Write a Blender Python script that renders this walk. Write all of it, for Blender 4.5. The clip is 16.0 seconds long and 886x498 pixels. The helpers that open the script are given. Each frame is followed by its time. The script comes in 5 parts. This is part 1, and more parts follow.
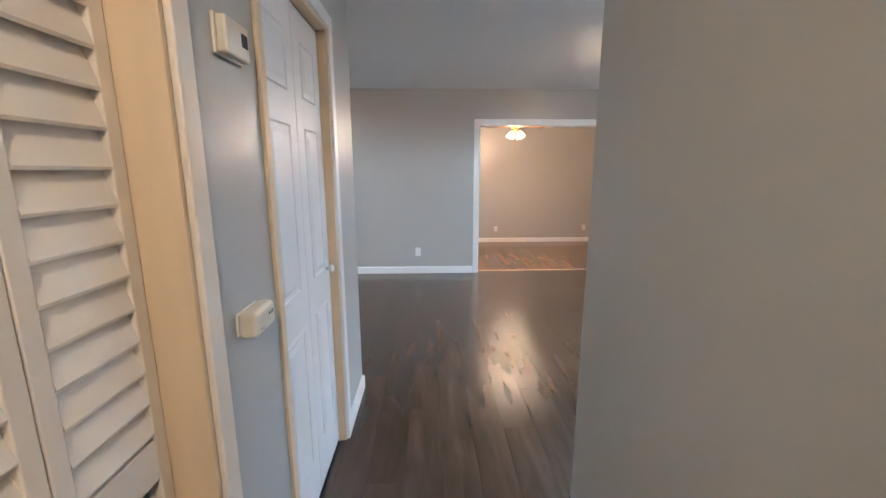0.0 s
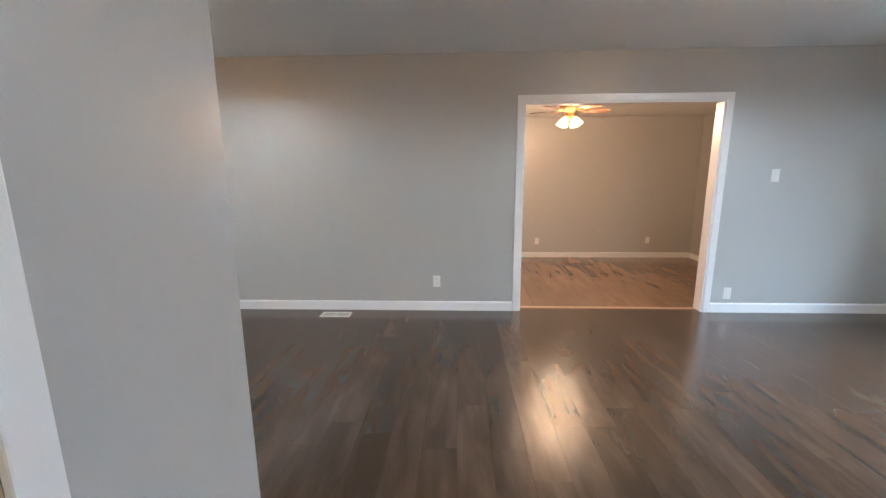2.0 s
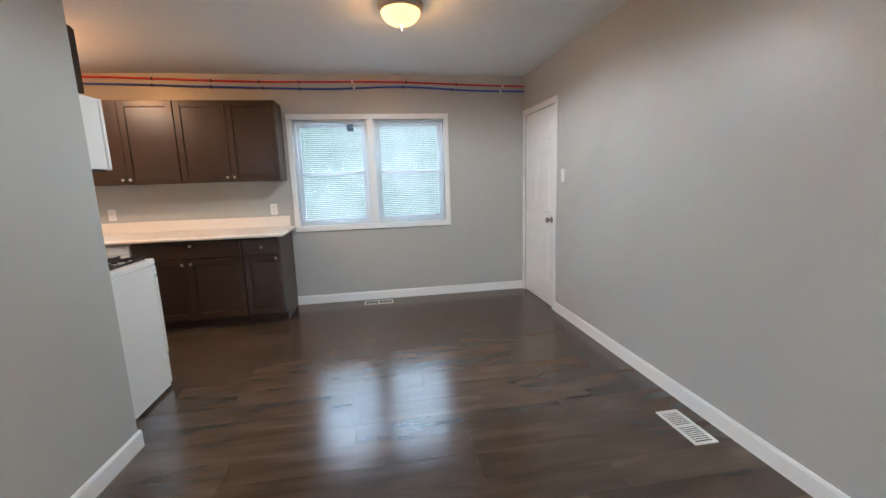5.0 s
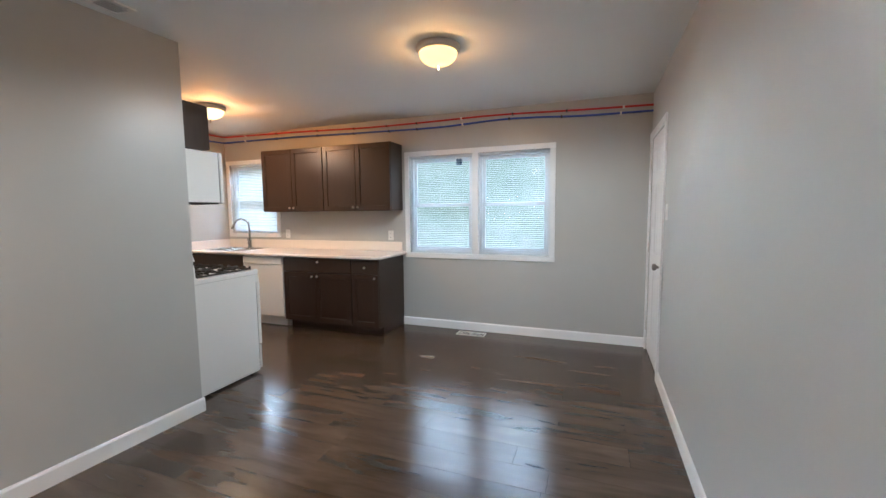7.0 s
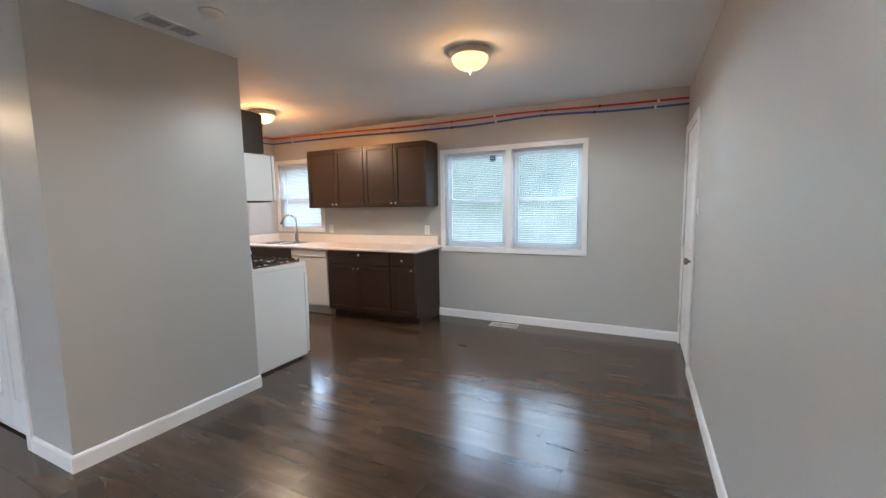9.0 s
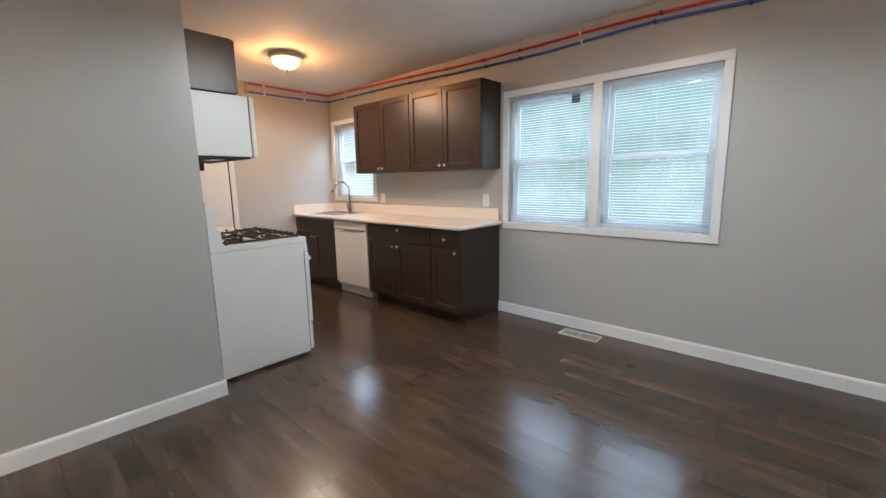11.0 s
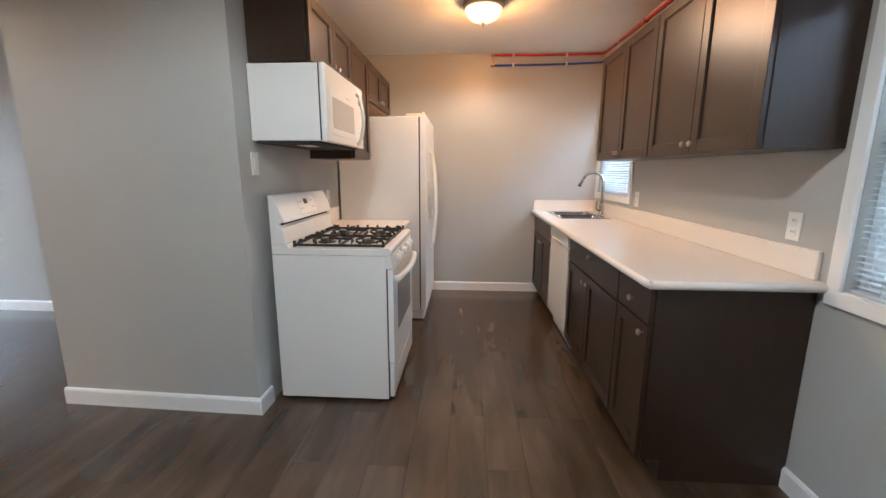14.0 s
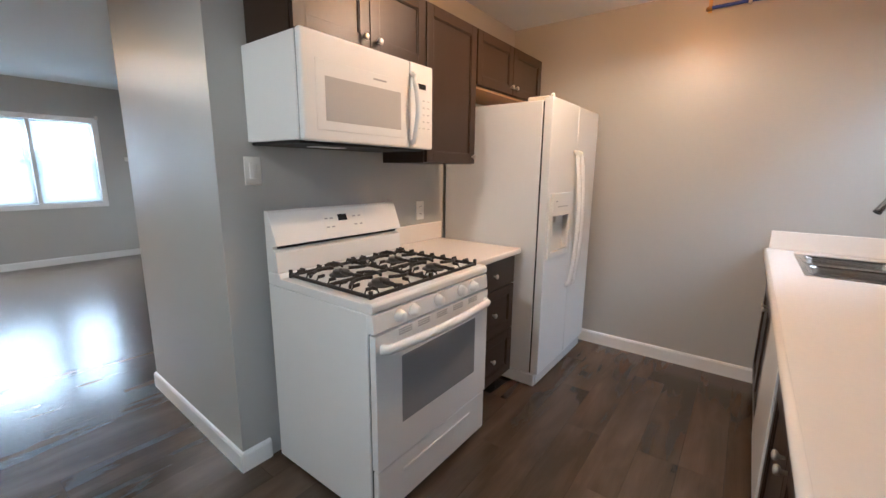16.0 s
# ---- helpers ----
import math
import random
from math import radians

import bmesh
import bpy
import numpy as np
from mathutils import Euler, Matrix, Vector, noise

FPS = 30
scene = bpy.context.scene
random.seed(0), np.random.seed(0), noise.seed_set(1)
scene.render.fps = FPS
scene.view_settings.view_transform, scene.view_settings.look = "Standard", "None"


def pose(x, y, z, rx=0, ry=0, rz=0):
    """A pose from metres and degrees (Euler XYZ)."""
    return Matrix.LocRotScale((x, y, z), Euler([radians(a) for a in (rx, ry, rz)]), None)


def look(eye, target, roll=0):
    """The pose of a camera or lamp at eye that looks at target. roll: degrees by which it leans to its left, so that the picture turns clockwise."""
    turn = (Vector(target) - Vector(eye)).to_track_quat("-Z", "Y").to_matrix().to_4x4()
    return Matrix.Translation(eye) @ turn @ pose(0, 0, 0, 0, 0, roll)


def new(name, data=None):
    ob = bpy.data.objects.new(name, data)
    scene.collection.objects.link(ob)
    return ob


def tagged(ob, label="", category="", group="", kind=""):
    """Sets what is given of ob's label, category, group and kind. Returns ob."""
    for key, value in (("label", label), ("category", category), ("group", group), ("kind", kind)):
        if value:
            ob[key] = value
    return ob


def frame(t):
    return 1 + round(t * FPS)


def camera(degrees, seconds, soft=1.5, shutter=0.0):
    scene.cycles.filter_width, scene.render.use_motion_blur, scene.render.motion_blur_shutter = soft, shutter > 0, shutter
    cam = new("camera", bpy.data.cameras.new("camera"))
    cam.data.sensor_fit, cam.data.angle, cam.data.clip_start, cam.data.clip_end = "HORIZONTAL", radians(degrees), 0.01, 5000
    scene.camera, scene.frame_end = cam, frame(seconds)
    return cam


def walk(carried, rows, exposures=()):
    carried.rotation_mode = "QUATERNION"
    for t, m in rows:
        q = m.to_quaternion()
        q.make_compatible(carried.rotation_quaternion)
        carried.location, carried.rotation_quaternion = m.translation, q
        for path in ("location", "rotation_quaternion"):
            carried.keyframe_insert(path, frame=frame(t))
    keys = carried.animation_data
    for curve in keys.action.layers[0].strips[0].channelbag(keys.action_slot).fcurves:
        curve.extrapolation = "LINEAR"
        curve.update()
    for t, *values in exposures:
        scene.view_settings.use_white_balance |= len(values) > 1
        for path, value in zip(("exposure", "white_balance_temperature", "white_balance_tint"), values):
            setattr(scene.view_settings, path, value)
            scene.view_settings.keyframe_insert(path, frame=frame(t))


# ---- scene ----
cam = camera(95.4, 16.0)
PATH = [
    (0, (0.18, 0.183, 1.459), (0.244, 2.145, 1.074), -0.1),
    (0.5, (0.177, 0.572, 1.453), (0.205, 2.538, 1.089), -0.1),
    (1, (0.209, 1.001, 1.425), (0.228, 2.969, 1.07), -0.2),
    (1.5, (0.236, 1.389, 1.421), (0.214, 3.354, 1.048), -0.4),
    (2, (0.247, 1.8, 1.427), (0.163, 3.763, 1.05), -0.4),
    (2.5, (0.304, 2.185, 1.396), (-0.114, 4.101, 1.001), -1.1),
    (3, (0.398, 2.558, 1.34), (-0.523, 4.287, 0.94), -2.1),
    (3.5, (0.552, 2.966, 1.351), (-0.828, 4.355, 0.942), -2.9),
    (4, (0.685, 3.325, 1.36), (-0.992, 4.339, 0.96), -2.9),
    (4.5, (0.768, 3.684, 1.354), (-1.087, 4.33, 0.979), -2.6),
    (4.7, (0.767, 3.842, 1.358), (-1.133, 4.353, 0.999), -2.3),
    (7, (0.519, 5.336, 1.394), (-1.344, 4.632, 1.21), -0.6),
    (7.5, (0.632, 5.428, 1.412), (-1.206, 4.65, 1.282), -0.5),
    (8, (0.755, 5.466, 1.398), (-1.073, 4.662, 1.292), -0.4),
    (8.5, (0.76, 5.455, 1.422), (-1.058, 4.638, 1.26), -0.7),
    (11, (-0.63, 5.365, 1.298), (-2.093, 4.041, 0.97), -1.0),
    (11.5, (-0.99, 5.286, 1.314), (-2.287, 3.801, 0.98), -0.6),
    (12, (-1.321, 5.25, 1.301), (-2.375, 3.584, 0.961), -0.2),
    (12.5, (-1.654, 5.226, 1.329), (-2.43, 3.417, 0.971), 0.0),
    (13, (-1.969, 5.099, 1.322), (-2.454, 3.193, 0.959), 0.4),
    (13.5, (-2.286, 4.94, 1.325), (-2.455, 2.983, 0.948), 0.4),
    (14, (-2.572, 4.72, 1.328), (-2.457, 2.759, 0.95), 0.2),
    (14.5, (-2.783, 4.401, 1.341), (-2.381, 2.477, 0.97), -0.2),
    (15, (-2.993, 4.112, 1.344), (-2.316, 2.266, 0.979), -0.3),
    (15.5, (-3.138, 3.811, 1.357), (-2.197, 2.085, 0.989), -0.0),
    (16, (-3.158, 3.516, 1.374), (-1.978, 1.946, 0.993), 0.6),
]
walk(cam, [(t, look(eye, target, roll)) for t, eye, target, roll in PATH],
     [(0, 0.80, 4700, 4), (0.6, 0.86, 4830, 4), (1.5, 0.74, 4980, 4), (3, 0.64, 5150, 4), (8, 0.66, 5020, 4), (12, 0.58, 5120, 4), (14, 0.58, 5060, 4), (16, 0.42, 5030, 4)])

# ---- light ----
world = bpy.data.worlds.new("world")
scene.world = world
world.use_nodes = True
wn = world.node_tree
sky = wn.nodes.new("ShaderNodeTexSky")
sky.sky_type, sky.sun_disc = "NISHITA", False
sky.sun_elevation, sky.sun_rotation = radians(50), radians(200)
sky.dust_density = 5.0
wn.links.new(sky.outputs[0], wn.nodes["Background"].inputs[0])
wn.nodes["Background"].inputs[1].default_value = 0.15

sun = new("sun", bpy.data.lights.new("sun", "SUN"))
sun.data.energy, sun.data.angle, sun.data.color = 0.8, radians(20), (1.0, 0.96, 0.9)
sun.matrix_world = look((0, 0, 10), (1.5, 6, 0))


def area(name, eye, target, w, h, power, color):
    l = bpy.data.lights.new(name, "AREA")
    l.shape, l.size, l.size_y, l.energy, l.color = "RECTANGLE", w, h, power, color
    ob = new(name, l)
    ob.matrix_world = look(eye, target)
    return ob


def bulb(name, at, power, color, radius=0.05):
    l = bpy.data.lights.new(name, "POINT")
    l.energy, l.color, l.shadow_soft_size = power, color, radius
    ob = new(name, l)
    ob.location = at
    return ob


DAY = (0.86, 0.94, 1.0)
WARM = (1.0, 0.62, 0.30)
def down_bulb(name, at, power, color):
    """A bulb under an opaque pan: it shines downwards and sideways."""
    l = bpy.data.lights.new(name, "SPOT")
    l.energy, l.color, l.shadow_soft_size, l.spot_size, l.spot_blend = power, color, 0.08, radians(172), 0.35
    ob = new(name, l)
    ob.location = at
    return ob


area("window_daylight", (-4.75, 4.05, 3.0), (-2.2, 4.05, 0.6), 2.6, 1.3, 115, DAY)
area("window_daylight", (-4.6, 0.75, 3.0), (-2.4, 0.75, 0.9), 1.2, 1.1, 130, DAY)
area("window_daylight", (4.70, 2.88, 1.43), (0.0, 2.88, 1.35), 2.25, 1.1, 320, (0.92, 0.97, 1.0))
for x, y, glow, warm, beam, tint in ((-2.14, 4.31, 8, (1.0, 0.46, 0.14), 58, (1.0, 0.91, 0.77)), (-2.67, 1.55, 24, (1.0, 0.37, 0.09), 44, (1.0, 0.70, 0.44)),
                                     (2.10, 3.87, 16, (1.0, 0.55, 0.22), 56, (1.0, 0.93, 0.82)), (0.20, -0.75, 22, (1.0, 0.60, 0.30), 25, (1.0, 0.70, 0.44))):
    bulb("lamp_bulb", (x, y, 2.425), glow, warm, 0.05)
    down_bulb("lamp_beam", (x, y, 2.40), beam, tint)
for k in range(4):
    an = radians(40 + 90 * k)
    bulb("fan_bulb", (1.66 + 0.115 * math.cos(an), 7.3 + 0.115 * math.sin(an), 2.035), 25, (1.0, 0.54, 0.27), 0.03)


# ---- materials ----
def mat(name, color, rough=0.5, metal=0.0, vary=0.06, scale=6.0, bump=0.05, fine=120.0, spec=0.5, emit=None, stretch=None, coat=0.0):
    m = bpy.data.materials.new(name)
    m.use_nodes = True
    nt = m.node_tree
    b = nt.nodes["Principled BSDF"]
    tc = nt.nodes.new("ShaderNodeTexCoord")
    mp = nt.nodes.new("ShaderNodeMapping")
    nt.links.new(tc.outputs["Object"], mp.inputs[0])
    if stretch:
        mp.inputs["Scale"].default_value = stretch
    n1 = nt.nodes.new("ShaderNodeTexNoise")
    n1.inputs["Scale"].default_value, n1.inputs["Detail"].default_value = scale, 4
    n2 = nt.nodes.new("ShaderNodeTexNoise")
    n2.inputs["Scale"].default_value, n2.inputs["Detail"].default_value = fine, 3
    nt.links.new(mp.outputs[0], n1.inputs["Vector"])
    nt.links.new(mp.outputs[0], n2.inputs["Vector"])
    ramp = nt.nodes.new("ShaderNodeMixRGB")
    ramp.inputs[1].default_value = (*[max(0, c * (1 - vary)) for c in color], 1)
    ramp.inputs[2].default_value = (*[min(1, c * (1 + vary)) for c in color], 1)
    nt.links.new(n1.outputs["Fac"], ramp.inputs[0])
    nt.links.new(ramp.outputs[0], b.inputs["Base Color"])
    mr = nt.nodes.new("ShaderNodeMapRange")
    mr.inputs["To Min"].default_value, mr.inputs["To Max"].default_value = max(0.02, rough * 0.85), min(1, rough * 1.15)
    nt.links.new(n1.outputs["Fac"], mr.inputs["Value"])
    nt.links.new(mr.outputs[0], b.inputs["Roughness"])
    b.inputs["Metallic"].default_value = metal
    b.inputs["Specular IOR Level"].default_value = spec
    b.inputs["Coat Weight"].default_value = coat
    if bump:
        bp = nt.nodes.new("ShaderNodeBump")
        bp.inputs["Strength"].default_value, bp.inputs["Distance"].default_value = bump, 0.002
        nt.links.new(n2.outputs["Fac"], bp.inputs["Height"])
        nt.links.new(bp.outputs[0], b.inputs["Normal"])
    if emit:
        b.inputs["Emission Color"].default_value = (*emit[0], 1)
        b.inputs["Emission Strength"].default_value = emit[1]
    return m


WALL = mat("grey_wall_paint", (0.448, 0.446, 0.424), 0.34, vary=0.025, scale=1.3, bump=0.12, fine=260)
CEIL = mat("ceiling_paint", (0.80, 0.81, 0.79), 0.75, vary=0.03, scale=1.0, bump=0.25, fine=90)
TRIM = mat("white_trim_paint", (0.80, 0.80, 0.79), 0.35, vary=0.03, scale=3, bump=0.06, fine=80)
DOORW = mat("white_door_paint", (0.78, 0.78, 0.77), 0.38, vary=0.03, scale=2, bump=0.06, fine=60)
AGED = mat("bare_yellowed_jamb", (0.70, 0.56, 0.38), 0.5, vary=0.10, scale=5, bump=0.10, fine=60, stretch=(4, 4, 0.5))
CREAM = mat("aged_white_paint", (0.78, 0.71, 0.62), 0.42, vary=0.05, scale=4, bump=0.08, fine=60)
CAB = mat("dark_stained_wood", (0.032, 0.017, 0.010), 0.34, vary=0.25, scale=9, bump=0.10, fine=60, stretch=(6, 6, 0.6), spec=0.5)
COUNTER = mat("cream_speckled_counter", (0.80, 0.74, 0.67), 0.25, vary=0.02, scale=60, bump=0.02, fine=200)
APPL = mat("white_enamel", (0.80, 0.80, 0.78), 0.25, vary=0.015, scale=2, bump=0.03, fine=180)
APPLTEX = mat("white_textured_steel", (0.76, 0.76, 0.74), 0.4, vary=0.02, scale=2, bump=0.18, fine=420)
PLASTIC = mat("white_plastic", (0.78, 0.77, 0.73), 0.4, vary=0.02, scale=5, bump=0.0)
IVORY = mat("ivory_plastic", (0.72, 0.66, 0.55), 0.45, vary=0.03, scale=8, bump=0.0)
DISPLAY = mat("dark_display", (0.02, 0.022, 0.024), 0.15, bump=0.0)
GREYGLASS = mat("grey_oven_glass", (0.27, 0.275, 0.28), 0.18, vary=0.02, bump=0.0)
MWGLASS = mat("pale_microwave_window", (0.50, 0.49, 0.47), 0.12, vary=0.03, scale=700, bump=0.0)
IRON = mat("black_cast_iron", (0.018, 0.015, 0.014), 0.55, vary=0.3, scale=30, bump=0.3, fine=300)
BURNER = mat("burner_cap", (0.03, 0.028, 0.027), 0.4, bump=0.05)
STEEL = mat("brushed_steel", (0.50, 0.48, 0.45), 0.24, metal=1.0, vary=0.06, scale=20, bump=0.06, fine=200, stretch=(1, 14, 1))
NICKEL = mat("satin_nickel", (0.66, 0.63, 0.58), 0.3, metal=1.0, bump=0.0)
KNOBM = mat("dark_satin_metal", (0.30, 0.27, 0.24), 0.3, metal=1.0, bump=0.0)
BRASS = mat("brass", (0.55, 0.36, 0.14), 0.3, metal=1.0, bump=0.0)
BRONZE = mat("nickel_lamp_rim", (0.56, 0.50, 0.42), 0.45, metal=0.6, bump=0.0)
DARK = mat("dark_gap", (0.02, 0.02, 0.02), 0.8, bump=0.0)
RED = mat("red_pex_pipe", (0.48, 0.02, 0.025), 0.35, vary=0.08, bump=0.0)
BLUE = mat("blue_pex_pipe", (0.03, 0.08, 0.42), 0.35, vary=0.08, bump=0.0)
BLACKP = mat("black_clip", (0.02, 0.02, 0.02), 0.5, bump=0.0)
BLADE = mat("fan_blade_wood", (0.16, 0.085, 0.045), 0.4, vary=0.25, scale=12, stretch=(1, 1, 1))
BLIND = mat("white_blind_slat", (0.84, 0.86, 0.87), 0.45, vary=0.02, bump=0.0)
VINYL = mat("white_window_vinyl", (0.82, 0.83, 0.84), 0.35, vary=0.02, bump=0.0)
STICKER = mat("dark_sticker", (0.05, 0.08, 0.14), 0.5, bump=0.0)
TAN = mat("tan_under_panel", (0.32, 0.20, 0.10), 0.5, vary=0.12, scale=10, stretch=(1, 5, 1))
SIDING = mat("outer_siding", (0.6, 0.6, 0.58), 0.7)
GRASS = mat("lawn", (0.06, 0.11, 0.035), 0.9, vary=0.4, scale=3, bump=0.6, fine=60)

# bowls of frosted glass glow
GLOW = mat("lit_frosted_glass", (0.9, 0.8, 0.62), 0.35, vary=0.05, scale=18, bump=0.0, emit=((1.0, 0.56, 0.15), 1.5))
GLOWK = mat("lit_frosted_glass_kitchen", (0.9, 0.8, 0.66), 0.35, vary=0.05, scale=18, bump=0.0, emit=((1.0, 0.62, 0.24), 1.9))
GLOWF = mat("lit_tulip_glass", (0.9, 0.75, 0.5), 0.35, vary=0.05, scale=18, bump=0.0, emit=((1.0, 0.62, 0.22), 3.5))

GLASS = bpy.data.materials.new("window_glass")
GLASS.use_nodes = True
_b = GLASS.node_tree.nodes["Principled BSDF"]
_b.inputs["Transmission Weight"].default_value, _b.inputs["Roughness"].default_value, _b.inputs["IOR"].default_value = 1.0, 0.0, 1.45

# blinds let some daylight through the slats
_nt = BLIND.node_tree
_tr = _nt.nodes.new("ShaderNodeBsdfTranslucent")
_tr.inputs[0].default_value = (0.62, 0.67, 0.69, 1)
_mx = _nt.nodes.new("ShaderNodeMixShader")
_mx.inputs[0].default_value = 0.48
_out = _nt.nodes["Material Output"]
_nt.links.new(_nt.nodes["Principled BSDF"].outputs[0], _mx.inputs[1])
_nt.links.new(_tr.outputs[0], _mx.inputs[2])
_nt.links.new(_mx.outputs[0], _out.inputs[0])


def plank_material(name, base, warm, deep):
    m = bpy.data.materials.new(name)
    m.use_nodes = True
    nt = m.node_tree
    L = nt.links.new
    b = nt.nodes["Principled BSDF"]
    tc = nt.nodes.new("ShaderNodeTexCoord")
    info = nt.nodes.new("ShaderNodeObjectInfo")
    off = nt.nodes.new("ShaderNodeVectorMath")
    off.operation = "MULTIPLY_ADD"
    off.inputs[1].default_value = (37.0, 91.0, 53.0)
    comb = nt.nodes.new("ShaderNodeCombineXYZ")
    for k in range(3):
        L(info.outputs["Random"], comb.inputs[k])
    L(comb.outputs[0], off.inputs[0])
    L(tc.outputs["Object"], off.inputs[2])

    def noise_node(sc, scale, detail, dist=0.0):
        mp = nt.nodes.new("ShaderNodeMapping")
        mp.inputs["Scale"].default_value = sc
        L(off.outputs[0], mp.inputs[0])
        n = nt.nodes.new("ShaderNodeTexNoise")
        n.inputs["Scale"].default_value, n.inputs["Detail"].default_value, n.inputs["Distortion"].default_value = scale, detail, dist
        L(mp.outputs[0], n.inputs["Vector"])
        return n
    broad = noise_node((6.0, 1.3, 1), 1.3, 5, 0.5)
    streak = noise_node((17.0, 1.1, 1), 1.2, 4, 0.5)
    fine = noise_node((90.0, 4.0, 1), 1.5, 3)
    wave_map = nt.nodes.new("ShaderNodeMapping")
    wave_map.inputs["Scale"].default_value = (7.0, 0.55, 1)
    L(off.outputs[0], wave_map.inputs[0])
    wave = nt.nodes.new("ShaderNodeTexWave")
    wave.wave_type, wave.rings_direction = "RINGS", "Z"
    wave.inputs["Scale"].default_value, wave.inputs["Distortion"].default_value = 5.0, 5.0
    wave.inputs["Detail"].default_value, wave.inputs["Detail Scale"].default_value = 3, 1.2
    L(wave_map.outputs[0], wave.inputs["Vector"])
    r = nt.nodes.new("ShaderNodeValToRGB")
    e = r.color_ramp.elements
    e[0].position, e[0].color = 0.30, (*[c * deep for c in base], 1)
    e[1].position, e[1].color = 0.72, (*warm, 1)
    mid = r.color_ramp.elements.new(0.5)
    mid.color = (*base, 1)
    a1 = nt.nodes.new("ShaderNodeMath"); a1.operation = "MULTIPLY_ADD"
    a1.inputs[1].default_value = 0.20
    L(streak.outputs["Fac"], a1.inputs[0])
    a0 = nt.nodes.new("ShaderNodeMath"); a0.operation = "MULTIPLY"; a0.inputs[1].default_value = 0.68
    L(broad.outputs["Fac"], a0.inputs[0])
    L(a0.outputs[0], a1.inputs[2])
    a2 = nt.nodes.new("ShaderNodeMath"); a2.operation = "MULTIPLY_ADD"
    a2.inputs[1].default_value = 0.02
    L(wave.outputs["Fac"], a2.inputs[0]); L(a1.outputs[0], a2.inputs[2])
    a3 = nt.nodes.new("ShaderNodeMath"); a3.operation = "MULTIPLY_ADD"
    a3.inputs[1].default_value = 0.15
    rs = nt.nodes.new("ShaderNodeMath"); rs.operation = "SUBTRACT"; rs.inputs[1].default_value = 0.7
    L(info.outputs["Random"], rs.inputs[0]); L(rs.outputs[0], a3.inputs[0]); L(a2.outputs[0], a3.inputs[2])
    a4 = nt.nodes.new("ShaderNodeMath"); a4.operation = "MULTIPLY_ADD"; a4.inputs[1].default_value = 0.035
    L(fine.outputs["Fac"], a4.inputs[0]); L(a3.outputs[0], a4.inputs[2])
    L(a4.outputs[0], r.inputs[0])
    L(r.outputs[0], b.inputs["Base Color"])
    mr = nt.nodes.new("ShaderNodeMapRange")
    mr.inputs["To Min"].default_value, mr.inputs["To Max"].default_value = 0.17, 0.24
    b.inputs["Specular IOR Level"].default_value = 0.7
    L(streak.outputs["Fac"], mr.inputs["Value"]); L(mr.outputs[0], b.inputs["Roughness"])
    bp = nt.nodes.new("ShaderNodeBump")
    bp.inputs["Strength"].default_value, bp.inputs["Distance"].default_value = 0.02, 0.0010
    L(fine.outputs["Fac"], bp.inputs["Height"]); L(bp.outputs[0], b.inputs["Normal"])
    return m


PLANK = plank_material("dark_grey_brown_plank", (0.086, 0.056, 0.036), (0.138, 0.095, 0.064), 0.55)
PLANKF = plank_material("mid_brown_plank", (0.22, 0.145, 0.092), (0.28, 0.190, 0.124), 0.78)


# ---- mesh helpers ----
def add_box(bm, x0, y0, z0, x1, y1, z1):
    x0, x1 = min(x0, x1), max(x0, x1)
    y0, y1 = min(y0, y1), max(y0, y1)
    z0, z1 = min(z0, z1), max(z0, z1)
    v = [bm.verts.new(p) for p in ((x0, y0, z0), (x1, y0, z0), (x1, y1, z0), (x0, y1, z0), (x0, y0, z1), (x1, y0, z1), (x1, y1, z1), (x0, y1, z1))]
    for f in ((3, 2, 1, 0), (4, 5, 6, 7), (0, 1, 5, 4), (1, 2, 6, 5), (2, 3, 7, 6), (3, 0, 4, 7)):
        bm.faces.new([v[i] for i in f])


def add_lathe(bm, at, profile, axis="z", n=24, squash=(1, 1)):
    """A turned shape: profile is (radius, height) along the axis from at."""
    rings = []
    for r, hgt in profile:
        ring = []
        for i in range(n):
            a = 2 * math.pi * i / n
            u, w = r * math.cos(a) * squash[0], r * math.sin(a) * squash[1]
            p = {"z": (u, w, hgt), "x": (hgt, u, w), "y": (u, hgt, w)}[axis]
            ring.append(bm.verts.new(Vector(at) + Vector(p)))
        rings.append(ring)
    for a, b in zip(rings, rings[1:]):
        for i in range(n):
            bm.faces.new((a[i], a[(i + 1) % n], b[(i + 1) % n], b[i]))
    bm.faces.new(rings[0][::-1])
    bm.faces.new(rings[-1])


def add_tube(bm, pts, r, n=8):
    """A round tube along a line of points."""
    pts = [Vector(p) for p in pts]
    rings, up = [], Vector((0.3, 0.2, 0.93)).normalized()
    for i, p in enumerate(pts):
        d = (pts[min(i + 1, len(pts) - 1)] - pts[max(i - 1, 0)]).normalized()
        s = d.cross(up)
        if s.length < 1e-3:
            s = d.cross(Vector((1, 0, 0)))
        s.normalize()
        u = s.cross(d)
        rings.append([bm.verts.new(p + r * (math.cos(2 * math.pi * k / n) * s + math.sin(2 * math.pi * k / n) * u)) for k in range(n)])
    for a, b in zip(rings, rings[1:]):
        for k in range(n):
            bm.faces.new((a[k], a[(k + 1) % n], b[(k + 1) % n], b[k]))
    bm.faces.new(rings[0][::-1])
    bm.faces.new(rings[-1])


